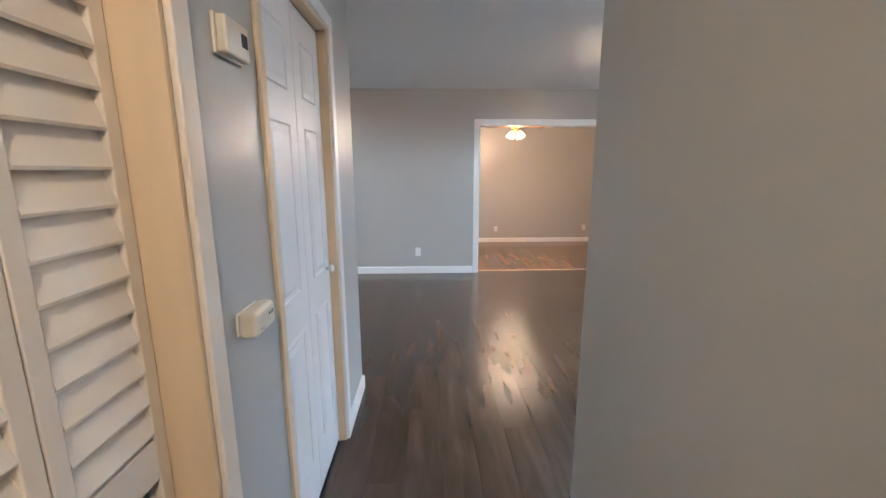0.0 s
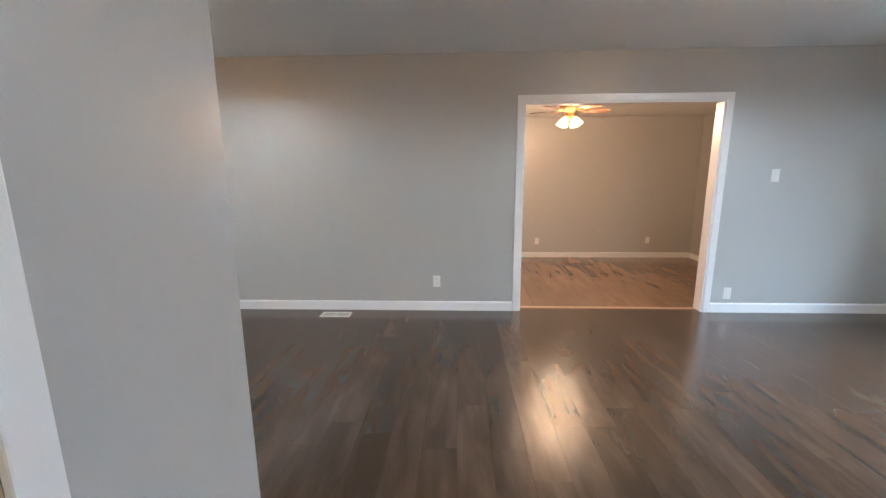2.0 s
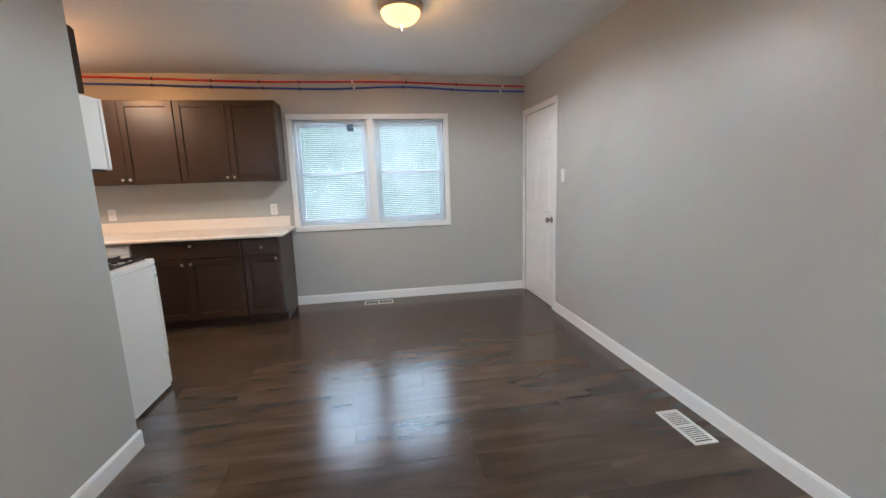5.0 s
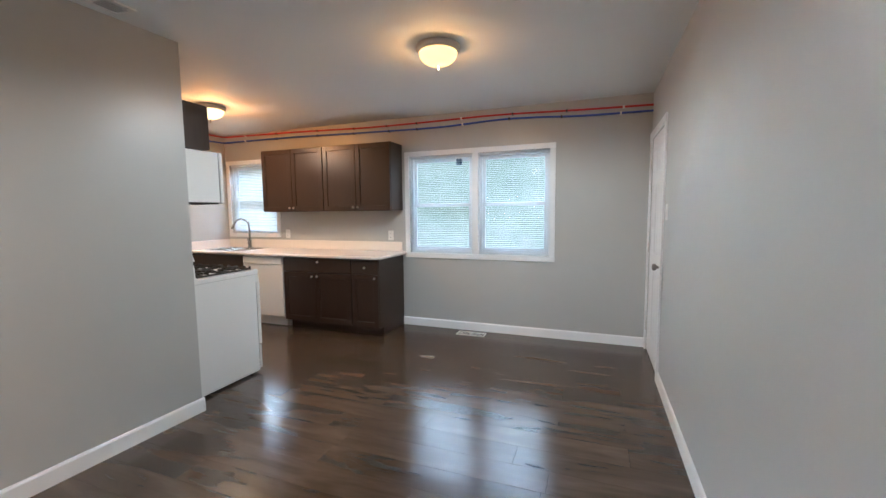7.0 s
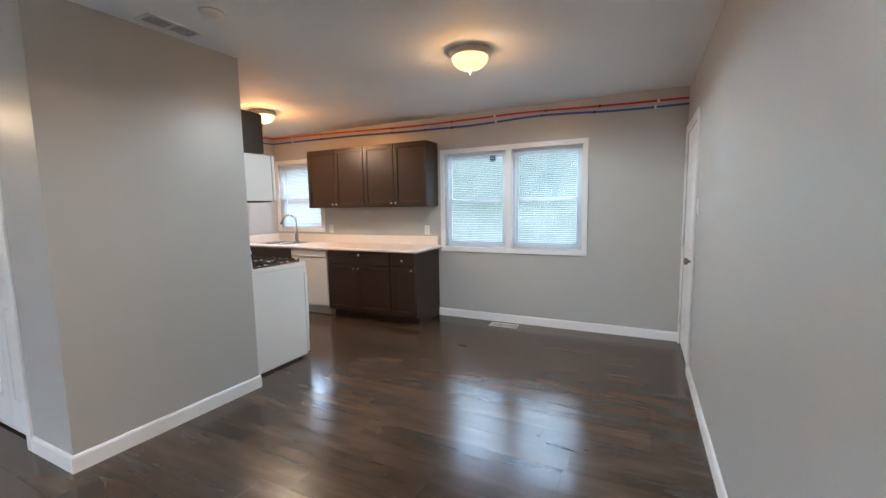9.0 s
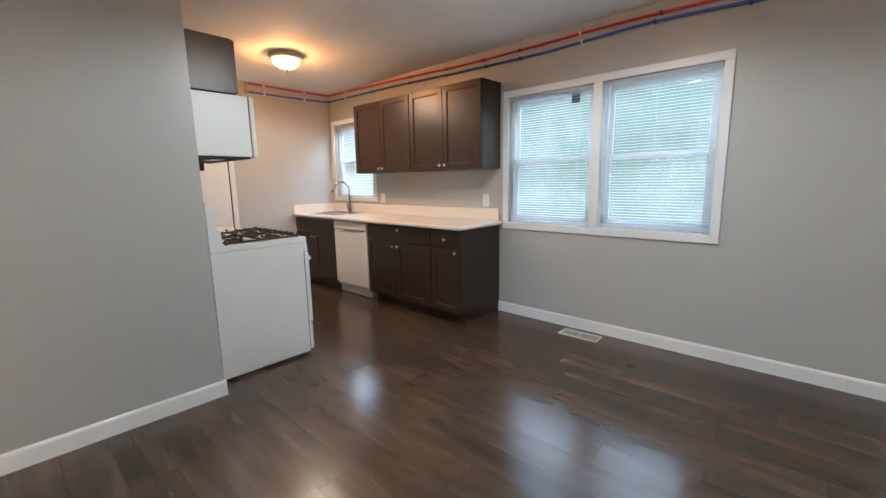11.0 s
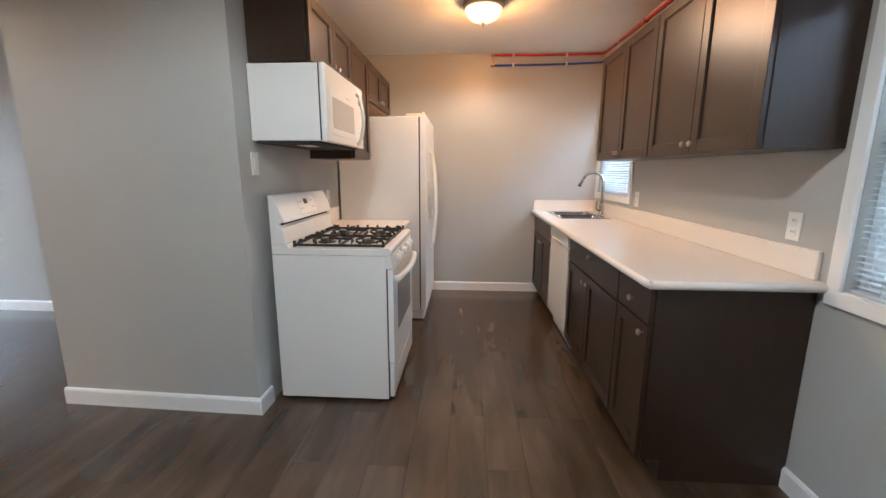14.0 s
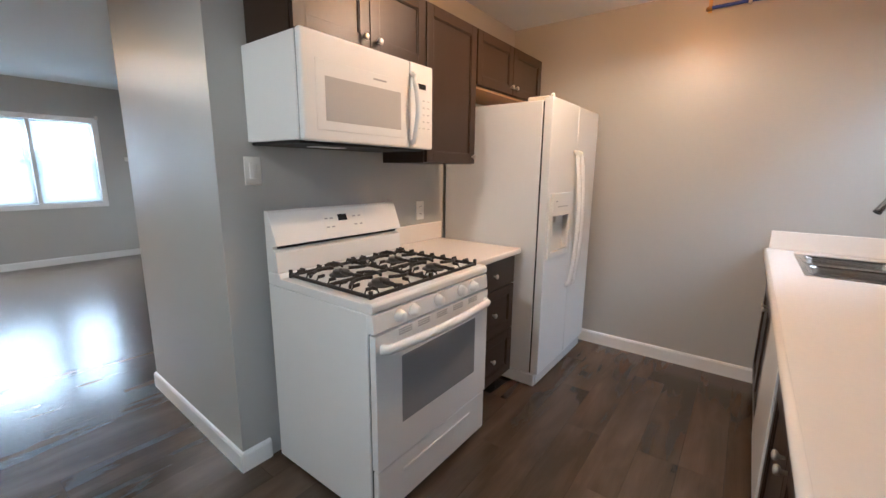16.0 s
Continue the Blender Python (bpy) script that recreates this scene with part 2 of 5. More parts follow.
def add_prism(bm, section, axis, a, b):
    """A section of (u, w) points drawn out along an axis: x takes (y, z), y takes (x, z), z takes (x, y)."""
    def at(p, k):
        return {"x": (k, p[0], p[1]), "y": (p[0], k, p[1]), "z": (p[0], p[1], k)}[axis]
    va = [bm.verts.new(at(p, a)) for p in section]
    vb = [bm.verts.new(at(p, b)) for p in section]
    n = len(section)
    for i in range(n):
        bm.faces.new((va[i], va[(i + 1) % n], vb[(i + 1) % n], vb[i]))
    bm.faces.new(va[::-1])
    bm.faces.new(vb)


def finish(name, bm, material, parent=None, bevel=0.0, smooth=False, seg=2):
    bmesh.ops.recalc_face_normals(bm, faces=bm.faces)
    me = bpy.data.meshes.new(name)
    bm.to_mesh(me)
    bm.free()
    me.materials.append(material)
    if smooth:
        for p in me.polygons:
            p.use_smooth = True
    ob = new(name, me)
    if bevel:
        md = ob.modifiers.new("bevel", "BEVEL")
        md.width, md.segments, md.limit_method, md.angle_limit = bevel, seg, "ANGLE", radians(40)
    if parent:
        put(ob, parent)
    return ob


def put(ob, parent):
    ob.parent = parent
    p = parent.location.copy()
    ob.matrix_parent_inverse = Matrix.Translation(-p)
    return ob


def boxes(name, items, material, parent=None, bevel=0.0, seg=2):
    bm = bmesh.new()
    for it in items:
        add_box(bm, *it)
    return finish(name, bm, material, parent, bevel, seg=seg)


def lathe(name, at, profile, material, parent=None, axis="z", n=24, bevel=0.0, squash=(1, 1)):
    bm = bmesh.new()
    add_lathe(bm, at, profile, axis, n, squash)
    ob = finish(name, bm, material, parent, bevel, smooth=True)
    return ob


def tube(name, pts, r, material, parent=None, n=8):
    bm = bmesh.new()
    add_tube(bm, pts, r, n)
    return finish(name, bm, material, parent, smooth=True)


def thing(name, at, label, category, group=""):
    ob = new(name)
    ob.location = at
    ob.empty_display_size = 0.05
    return tagged(ob, label, category, group)


# ---- the plan ----
W, E, N, S = -3.945, 4.60, 5.835, 0.275      # outer walls of the main floor
K = -1.448                                   # wall behind the stove
P, PH = 2.753, 2.714                         # end of the stub wall at the stove and at the hall
HL, HR = -0.286, 0.610                        # hall walls
LS = 1.25                                    # living room south wall
H = 2.515                                    # ceiling
FN, FZ, FH = 9.50, -0.21, 2.39               # far room
OX0, OX1, OZ = 0.855, 2.715, 2.065           # wide opening
T = 0.12


def wall(name, label, items):
    return tagged(boxes(name, items, WALL), label, "wall", kind="structure")


# west wall with two windows
WY0, WY1, WZ0, WZ1 = 3.225, 4.875, 0.90, 2.05
KY0, KY1, KZ0, KZ1 = 0.355, 1.185, 1.12, 2.09
wall("wall_west", "grey painted wall with two white windows", [
    (W - 0.15, S - T, -0.3, W, 6.0, WZ0 if WZ0 < KZ0 else KZ0),
    (W - 0.15, S - T, WZ0, W, KY0, H + 0.05), (W - 0.15, KY0, WZ0, W, KY1, KZ0), (W - 0.15, KY0, KZ1, W, KY1, H + 0.05),
    (W - 0.15, KY1, WZ0, W, WY0, H + 0.05), (W - 0.15, WY0, WZ1, W, WY1, H + 0.05), (W - 0.15, WY1, WZ0, W, 6.0, H + 0.05)])
# north wall with a door and the wide opening
DX0, DX1, DZ = -3.875, -3.070, 2.065
wall("wall_north", "grey painted wall with a wide cased opening", [
    (W, N, -0.3, DX0, N + T, H + 0.05), (DX0, N, DZ, DX1, N + T, H + 0.05), (DX1, N, -0.3, OX0, N + T, H + 0.05),
    (OX0, N, OZ, OX1, N + T, H + 0.05), (OX1, N, -0.3, E + 0.15, N + T, H + 0.05)])
EY0, EY1, EZ = 4.80, 5.72, 2.085
LY0, LY1, LZ0, LZ1 = 1.735, 4.02, 0.865, 2.0
wall("wall_east", "grey painted wall with front door and window", [
    (E, LS - T, -0.3, E + 0.15, LY0, H + 0.05), (E, LY0, -0.3, E + 0.15, LY1, LZ0), (E, LY0, LZ1, E + 0.15, LY1, H + 0.05),
    (E, LY1, -0.3, E + 0.15, EY0, H + 0.05), (E, EY0, EZ, E + 0.15, EY1, H + 0.05), (E, EY1, -0.3, E + 0.15, N, H + 0.05)])
wall("wall_south", "warm-lit grey painted kitchen end wall", [(W, S - T, -0.3, HL - 0.2, S, H + 0.05)])
wall("wall_living_south", "grey painted living room wall", [(HR, LS - T, -0.3, E, LS, H + 0.05)])
# the block between kitchen and hall
CY0, CY1, CZ = 1.40, 2.186, 2.09             # closet with folding door
VY0, VY1 = 0.214, 0.972                        # closet with louvred door
bm = bmesh.new()
add_prism(bm, [(K, P - 0.16), (HL, P - 0.16), (HL, PH), (K, P)], "z", -0.3, H + 0.05)
add_box(bm, K, S, -0.3, K + T, P - 0.16, H + 0.05)
tagged(finish("wall_stub", bm, WALL), "grey painted stub wall beside the stove", "wall", kind="structure")
wall("wall_hall_west", "grey painted hall wall with two closets", [
    (HL - 0.12, CY1, -0.3, HL, P - 0.16, H + 0.05), (HL - 0.12, CY0, CZ, HL, CY1, H + 0.05), (HL - 0.12, VY1, -0.3, HL, CY0, H + 0.05),
    (HL - 0.12, VY0, CZ, HL, VY1, H + 0.05), (HL - 0.12, -1.2, -0.3, HL, VY0, H + 0.05)])
wall("wall_hall_east", "grey painted hall wall", [(HR, -1.2, -0.3, HR + T, LS - T, H + 0.05)])
wall("wall_hall_south", "plain grey wall closing the hall", [(HL - 0.12, -1.32, -0.3, HR + T, -1.2, H + 0.05)])
# far room, one step down
wall("wall_far_north", "grey painted wall of the lower room", [(-1.2, FN, -0.5, E + 0.15, FN + T, H + 0.05)])
wall("wall_far_east", "grey painted side wall of the lower room", [(E, N + T, -0.5, E + 0.15, FN, H + 0.05)])
wall("wall_far_west", "plain grey side wall of the lower room", [(-1.32, N + T, -0.5, -1.2, FN + T, H + 0.05)])

ceil = tagged(boxes("ceiling", [(W - 0.15, S - T, H, HL - 0.12, N + T, H + 0.12), (HL - 0.12, -1.32, H, E + 0.15, N + T, H + 0.12)], CEIL), "white painted textured ceiling", "ceiling", kind="structure")
tagged(boxes("ceiling_far", [(-1.32, N + T, FH, E + 0.15, FN + T, FH + 0.12)], CEIL), "white ceiling of the lower room", "ceiling", kind="structure")

floor = tagged(boxes("floor", [(W - 0.15, -1.32, -0.2, E + 0.15, N + 0.10, -0.012)], DARK), "dark grey-brown wood-look plank floor", "floor", kind="structure")
floor_far = tagged(boxes("floor_far", [(-1.32, N + 0.11, FZ - 0.2, E + 0.15, FN + T, FZ - 0.012)], DARK), "brown wood-look plank floor one step down", "floor", kind="structure")

# baseboards with a rounded top
BH, BT = 0.098, 0.014


def baseboard(runs, z=0.0):
    bm = bmesh.new()
    for axis, a, b, face, side in runs:
        sec = [(face, z), (face + side * BT, z), (face + side * BT, z + BH - 0.015), (face + side * BT * 0.6, z + BH - 0.004), (face, z + BH)]
        add_prism(bm, sec, axis, a, b)
    return tagged(finish("baseboard", bm, TRIM), "white painted baseboard", "baseboard", kind="structure")


baseboard([("y", 3.115, N, W, 1)])
baseboard([("x", DX1 + 0.065, OX0 - 0.07, N, -1), ("x", OX1 + 0.07, E, N, -1)])
stub_base = baseboard([("x", 0, math.hypot(HL - K, P - PH) + 2 * BT, 0, 1)])
stub_base.matrix_world = pose(K - BT, P, 0, rz=math.degrees(math.atan2(PH - P, HL - K)))
baseboard([("y", 2.62, P, K, -1), ("y", 2.25, PH, HL, 1)])
baseboard([("x", -3.40, K, S, 1)])
baseboard([("y", LS, EY0 - 0.075, E, -1), ("x", HR, E, LS, 1)])
baseboard([("y", -1.2, LS + BT, HR, -1), ("y", VY1 + 0.07, CY0 - 0.07, HL, 1)])
baseboard([("x", -1.2, E, FN, -1), ("y", N + T, FN, E, -1)], FZ)


def casing_y(name, y0, y1, z1, x, side, z0=0.0, wdt=0.065, bottom=False, material=None):
    """Trim round an opening in a wall that runs along y; side: the way it faces."""
    t = 0.016 * side
    items = [(x, y0 - wdt, z0, x + t, y0, z1), (x, y1, z0, x + t, y1 + wdt, z1), (x, y0 - wdt, z1, x + t * 1.1, y1 + wdt, z1 + wdt)]
    if bottom:
        items.append((x, y0 - wdt, z0 - wdt, x + t * 1.1, y1 + wdt, z0))
    return tagged(boxes(name, items, material or TRIM, bevel=0.004), "white painted door or window casing", "trim", kind="structure")


def casing_x(name, x0, x1, z1, y, side, wdt=0.065, z0=0.0):
    t = 0.016 * side
    return tagged(boxes(name, [(x0 - wdt, y, z0, x0, y + t, z1), (x1, y, z0, x1 + wdt, y + t, z1), (x0 - wdt, y, z1, x1 + wdt, y + t * 1.1, z1 + wdt)], TRIM, bevel=0.004), "white painted casing", "trim", kind="structure")


casing_x("trim_opening", OX0, OX1, OZ, N, -1)
casing_x("trim_opening", OX0, OX1, OZ, N + T, 1, z0=FZ)
tagged(boxes("trim_jamb", [(OX0 - 0.001, N - 0.004, 0, OX0 + 0.016, N + T + 0.004, OZ), (OX1 - 0.016, N - 0.004, 0, OX1 + 0.001, N + T + 0.004, OZ), (OX0 + 0.016, N - 0.004, OZ - 0.016, OX1 - 0.016, N + T + 0.004, OZ + 0.001)], TRIM, bevel=0.002), "white painted jamb of the wide opening", "trim", kind="structure")
tagged(boxes("trim_nosing", [(OX0 + 0.016, N + 0.075, -0.03, OX1 - 0.016, N + 0.135, 0.006)], TAN, bevel=0.006), "wood-look nosing at the step down", "trim", kind="structure")
tagged(boxes("trim_riser", [(OX0 - 0.05, N + 0.105, FZ, OX1 + 0.05, N + 0.122, -0.03)], TRIM), "white riser of the step down", "trim", kind="structure")
casing_x("trim_door", DX0, DX1, DZ, N, -1, wdt=0.06)
casing_y("trim_front_door", EY0, EY1, EZ, E, -1, wdt=0.07)
tagged(boxes("trim_closet", [(HL, CY1, 0, HL + 0.016, CY1 + 0.06, CZ), (HL, CY0 - 0.04, CZ, HL + 0.0175, CY1 + 0.06, CZ + 0.06)], TRIM, bevel=0.004), "white painted closet casing", "trim", kind="structure")
tagged(boxes("trim_closet_edge", [(HL, CY0 - 0.040, 0, HL + 0.012, CY0, CZ)], AGED, bevel=0.003), "yellowed strip along the closet opening", "trim", kind="structure")
casing_y("trim_closet", VY0, VY1, CZ, HL, 1, wdt=0.058, material=CREAM)
for a, b in ((CY0, CY1), (VY0, VY1)):
    tagged(boxes("trim_jamb", [(HL - 0.119, a - 0.001, 0, HL + 0.001, a + 0.012, CZ), (HL - 0.119, b - 0.012, 0, HL + 0.001, b + 0.001, CZ), (HL - 0.119, a + 0.012, CZ - 0.012, HL + 0.001, b - 0.012, CZ + 0.001)], AGED, bevel=0.002), "yellowed closet jamb", "trim", kind="structure")
# closet backs
tagged(boxes("wall_closet", [(HL - 0.75, -0.2, -0.3, HL - 0.70, P - 0.16, H + 0.05)], WALL), "plain closet back wall", "wall", kind="structure")


# ---- doors ----
def add_panels(bm, axis, face, side, cells, depth=0.011, rail=0.028):
    """Raised panels in a sunk field: a sloped frame round each cell (u0, z0, u1, z1)."""
    for u0, z0, u1, z1 in cells:
        def ring(inset, out):
            pts = ((u0 + inset, z0 + inset), (u1 - inset, z0 + inset), (u1 - inset, z1 - inset), (u0 + inset, z1 - inset))
            return [bm.verts.new((face + side * out, u, z) if axis == "x" else (u, face + side * out, z)) for u, z in pts]
        rings = [ring(0, 0.0), ring(0.006, 0.005), ring(0.012, 0.0005), ring(rail, 0.0005), ring(rail + 0.014, 0.006)]
        for a, b in zip(rings, rings[1:]):
            for i in range(4):
                bm.faces.new((a[i], a[(i + 1) % 4], b[(i + 1) % 4], b[i]))
        bm.faces.new(rings[-1])


def six_cells(u0, u1, z0, z1, cols=2, stile=0.11):
    wv = (u1 - u0 - stile * (cols + 1)) / cols
    hgt = z1 - z0
    rows = ((0.105, 0.40), (0.475, 0.785), (0.84, 0.945))
    return [(u0 + stile + c * (wv + stile), z0 + r0 * hgt, u0 + stile + c * (wv + stile) + wv, z0 + r1 * hgt) for c in range(cols) for r0, r1 in rows]


def knob(parent, at, axis, side, r=0.027, material=NICKEL, rose=True):
    prof = [(0.006, 0), (0.006, 0.012), (r * 0.6, 0.016), (r, 0.026), (r * 0.95, 0.036), (r * 0.5, 0.042)]
    if rose:
        prof = [(r * 1.15, 0), (r * 1.1, 0.006), (0.011, 0.009), (0.011, 0.028), (r * 0.8, 0.034), (r, 0.046), (r * 0.92, 0.058), (r * 0.4, 0.064)]
    return lathe("knob", at, [(a, side * b) for a, b in prof], material, parent, axis, 16)


# six-panel door beside the window wall
door = thing("door_1", (DX0, N, 0), "closed white six-panel interior door with nickel knob", "door")
door["kind"] = "structure"
bm = bmesh.new()
add_box(bm, DX0 + 0.004, N + 0.006, 0.012, DX1 - 0.004, N + 0.041, DZ - 0.004)
add_panels(bm, "y", N + 0.006, -1, six_cells(DX0 + 0.004, DX1 - 0.004, 0.012, DZ))
finish("slab", bm, DOORW, door)
knob(door, (-3.145, N + 0.006, 0.925), "y", -1, r=0.029, material=KNOBM)
for z in (0.25, 1.03, 1.83):
    lathe("hinge", (DX0 + 0.004, N - 0.004, z - 0.045), [(0.007, 0), (0.007, 0.09)], NICKEL, door, "z", 10)

# front door with a fan light
door = thing("door_2", (E, EY0, 0), "closed white front door with arched fan light", "door")
door["kind"] = "structure"
FY, FZ0, FR = (EY0 + EY1) / 2, 1.70, 0.285
bm = bmesh.new()
x0, x1 = E + 0.010, E + 0.052
add_box(bm, x0, EY0 + 0.004, 0.015, x1, EY1 - 0.004, FZ0)
add_box(bm, x0, EY0 + 0.004, FZ0, x1, FY - FR, EZ - 0.004)
add_box(bm, x0, FY + FR, FZ0, x1, EY1 - 0.004, EZ - 0.004)
arc = [(FY - FR * math.cos(math.pi * i / 20), FZ0 + 0.94 * FR * math.sin(math.pi * i / 20)) for i in range(21)]
for (ya, za), (yb, zb) in zip(arc, arc[1:]):
    add_prism(bm, [(ya, za), (yb, zb), (yb, EZ - 0.004), (ya, EZ - 0.004)], "x", x0, x1)
finish("slab", bm, DOORW, door)
bm = bmesh.new()
for (ya, za), (yb, zb) in zip(arc, arc[1:]):
    k = 0.90
    add_prism(bm, [(ya, za), (yb, zb), (FY + (yb - FY) * k, FZ0 + (zb - FZ0) * k), (FY + (ya - FY) * k, FZ0 + (za - FZ0) * k)], "x", x0 - 0.010, x0 + 0.002)
add_box(bm, x0 - 0.010, FY - FR, FZ0 - 0.024, x0 + 0.002, FY + FR, FZ0)
for i in range(1, 6):
    a = math.pi * i / 6
    add_tube(bm, [(x0 + 0.01, FY + 0.09 * math.cos(a), FZ0 + 0.09 * math.sin(a)), (x0 + 0.01, FY + FR * 0.93 * math.cos(a), FZ0 + 0.88 * FR * math.sin(a))], 0.006, 6)
add_tube(bm, [(x0 + 0.01, FY + 0.09 * math.cos(math.pi * i / 10), FZ0 + 0.09 * math.sin(math.pi * i / 10)) for i in range(11)], 0.007, 6)
finish("frame", bm, TRIM, door)
bm = bmesh.new()
add_prism(bm, [(FY - FR, FZ0)] + arc[1:-1] + [(FY + FR, FZ0)], "x", x0 + 0.018, x0 + 0.022)
g = finish("pane", bm, GLASS, door)
g.visible_shadow = False
knob(door, (x0, EY0 + 0.07, 0.945), "x", -1)
lathe("deadbolt", (x0, EY0 + 0.07, 1.09), [(0.03, 0), (0.028, -0.012), (0.012, -0.016), (0.01, -0.03)], NICKEL, door, "x", 16)
for z in (0.28, 1.05, 1.86):
    lathe("hinge", (E - 0.004, EY1 - 0.002, z - 0.05), [(0.008, 0), (0.008, 0.10)], NICKEL, door, "z", 10)
tagged(boxes("trim_threshold", [(E - 0.01, EY0, 0.0, E + 0.14, EY1, 0.014)], DARK, bevel=0.003), "dark door threshold", "trim", kind="structure")

# closet with a folding door of two leaves
XF = HL - 0.042
door = thing("door_3", (XF, CY0, 0), "closed white panelled bifold closet door", "door")
door["kind"] = "structure"
MY = (CY0 + CY1) / 2 + 0.02
for a, b in ((CY0 + 0.014, MY - 0.002), (MY + 0.002, CY1 - 0.014)):
    bm = bmesh.new()
    add_box(bm, XF - 0.034, a, 0.015, XF, b, CZ - 0.022)
    add_panels(bm, "x", XF, 1, six_cells(a, b, 0.015, CZ - 0.022, 1, 0.085))
    finish("leaf", bm, DOORW, door)
lathe("knob", (XF, CY1 - 0.075, 0.99), [(0.008, 0), (0.008, 0.012), (0.016, 0.02), (0.019, 0.03), (0.012, 0.037)], PLASTIC, door, "x", 16)
boxes("track", [(XF - 0.032, CY0 + 0.012, CZ - 0.02, XF - 0.006, CY1 - 0.012, CZ - 0.012)], DARK, door)

# closet with a louvred door
XV = HL - 0.090
door = thing("door_4", (XV, VY0, 0), "closed louvred closet door in aged white", "door")
door["kind"] = "structure"
slat_mesh = None
for k in range(3):
    a, b = VY0 + 0.007 + 0.2465 * k, VY0 + 0.007 + 0.2465 * k + 0.244
    boxes("leaf", [(XV - 0.030, a, 0.015, XV, a + 0.034, CZ - 0.02), (XV - 0.030, b - 0.034, 0.015, XV, b, CZ - 0.02),
                   (XV - 0.030, a + 0.034, 0.015, XV, b - 0.034, 0.19), (XV - 0.030, a + 0.034, CZ - 0.10, XV, b - 0.034, CZ - 0.02),
                   (XV - 0.030, a + 0.034, 0.840, XV, b - 0.034, 0.928)], CREAM, door, 0.003)
    for z in [0.212 + 0.0655 * i for i in range(9)] + [0.950 + 0.0655 * i for i in range(16)]:
        if slat_mesh is None:
            bm = bmesh.new()
            add_prism(bm, [(XV - 0.027, 0.060), (XV - 0.022, 0.064), (XV + 0.001, -0.008), (XV - 0.001, -0.014), (XV - 0.006, -0.013)], "y", a + 0.034, b - 0.034)
            o = finish("slat", bm, CREAM, door)
            slat_mesh = o.data
        else:
            o = new("slat", slat_mesh)
            put(o, door)
        o.location = (0, 0.2465 * k, z)


# ---- windows ----
def window(name, x, out, y0, y1, z0, z1, units, label, tilt, pitch=0.0215):
    """A window in a wall along y at x; out: the way outdoors. Each unit (ya, yb) has two sashes and a blind."""
    wn_ = thing(name, (x, y0, z0), label, "window")
    wn_["kind"] = "structure"
    fo = []
    xa, xb = x + out * 0.05, x + out * 0.12
    for ya, yb in units:
        fo += [(xa, ya, z0, xb, ya + 0.03, z1), (xa, yb - 0.03, z0, xb, yb, z1), (xa, ya + 0.03, z0, xb, yb - 0.03, z0 + 0.03), (xa, ya + 0.03, z1 - 0.03, xb, yb - 0.03, z1)]
    boxes("frame", fo, VINYL, wn_, 0.003)
    so, po = [], []
    zm = (z0 + z1) / 2
    for ya, yb in units:
        for k, (za, zb) in enumerate(((z0 + 0.03, zm + 0.02), (zm - 0.02, z1 - 0.03))):
            u, v = x + out * (0.06 + 0.025 * k), x + out * (0.08 + 0.025 * k)
            so += [(u, ya + 0.03, za, v, ya + 0.065, zb), (u, yb - 0.065, za, v, yb - 0.03, zb), (u, ya + 0.065, za, v, yb - 0.065, za + 0.04), (u, ya + 0.065, zb - 0.04, v, yb - 0.065, zb)]
            po.append((u + out * 0.008, ya + 0.065, za + 0.04, u + out * 0.012, yb - 0.065, zb - 0.04))
    boxes("sash", so, VINYL, wn_, 0.003)
    for p in po:
        g_ = boxes("pane", [p], GLASS, wn_)
        g_.visible_shadow = False
    for ya, yb in units:
        bl = thing("blind", (x, ya, z0), "white lowered horizontal mini blind in the window", "blind", "window blinds")
        xc = x + out * 0.022
        boxes("headrail", [(xc - 0.014, ya + 0.008, z1 - 0.03, xc + 0.014, yb - 0.008, z1 - 0.004)], BLIND, bl, 0.002)
        boxes("bottom_rail", [(xc - 0.012, ya + 0.012, z0 + 0.006, xc + 0.012, yb - 0.012, z0 + 0.018)], BLIND, bl, 0.002)
        bm = bmesh.new()
        c, s_ = 0.0125 * math.cos(tilt), 0.0125 * math.sin(tilt)
        add_prism(bm, [(xc - out * c, -s_), (xc - out * 0.3 * c, -0.3 * s_ + 0.0022), (xc + out * 0.3 * c, 0.3 * s_ + 0.0022), (xc + out * c, s_), (xc + out * 0.3 * c, 0.3 * s_ + 0.0030), (xc - out * 0.3 * c, -0.3 * s_ + 0.0030)], "y", ya + 0.012, yb - 0.012)
        first = finish("slat", bm, BLIND, bl)
        zz = z0 + 0.032
        first.location.z = zz
        while zz < z1 - 0.05:
            zz += pitch
            o_ = new("slat", first.data)
            put(o_, bl)
            o_.location.z = zz + random.uniform(-0.0012, 0.0012)
        for f in (0.15, 0.5, 0.85):
            yc = ya + (yb - ya) * f
            tube("cord", [(xc + 0.0135, yc, z0 + 0.01), (xc + 0.0135, yc, z1 - 0.01)], 0.0009, BLIND, bl, 5)
        tube("wand", [(x - out * 0.004, ya + 0.07, z1 - 0.03), (x - out * 0.005, ya + 0.072, z1 - 0.55)], 0.0035, VINYL, bl, 6)
    return wn_


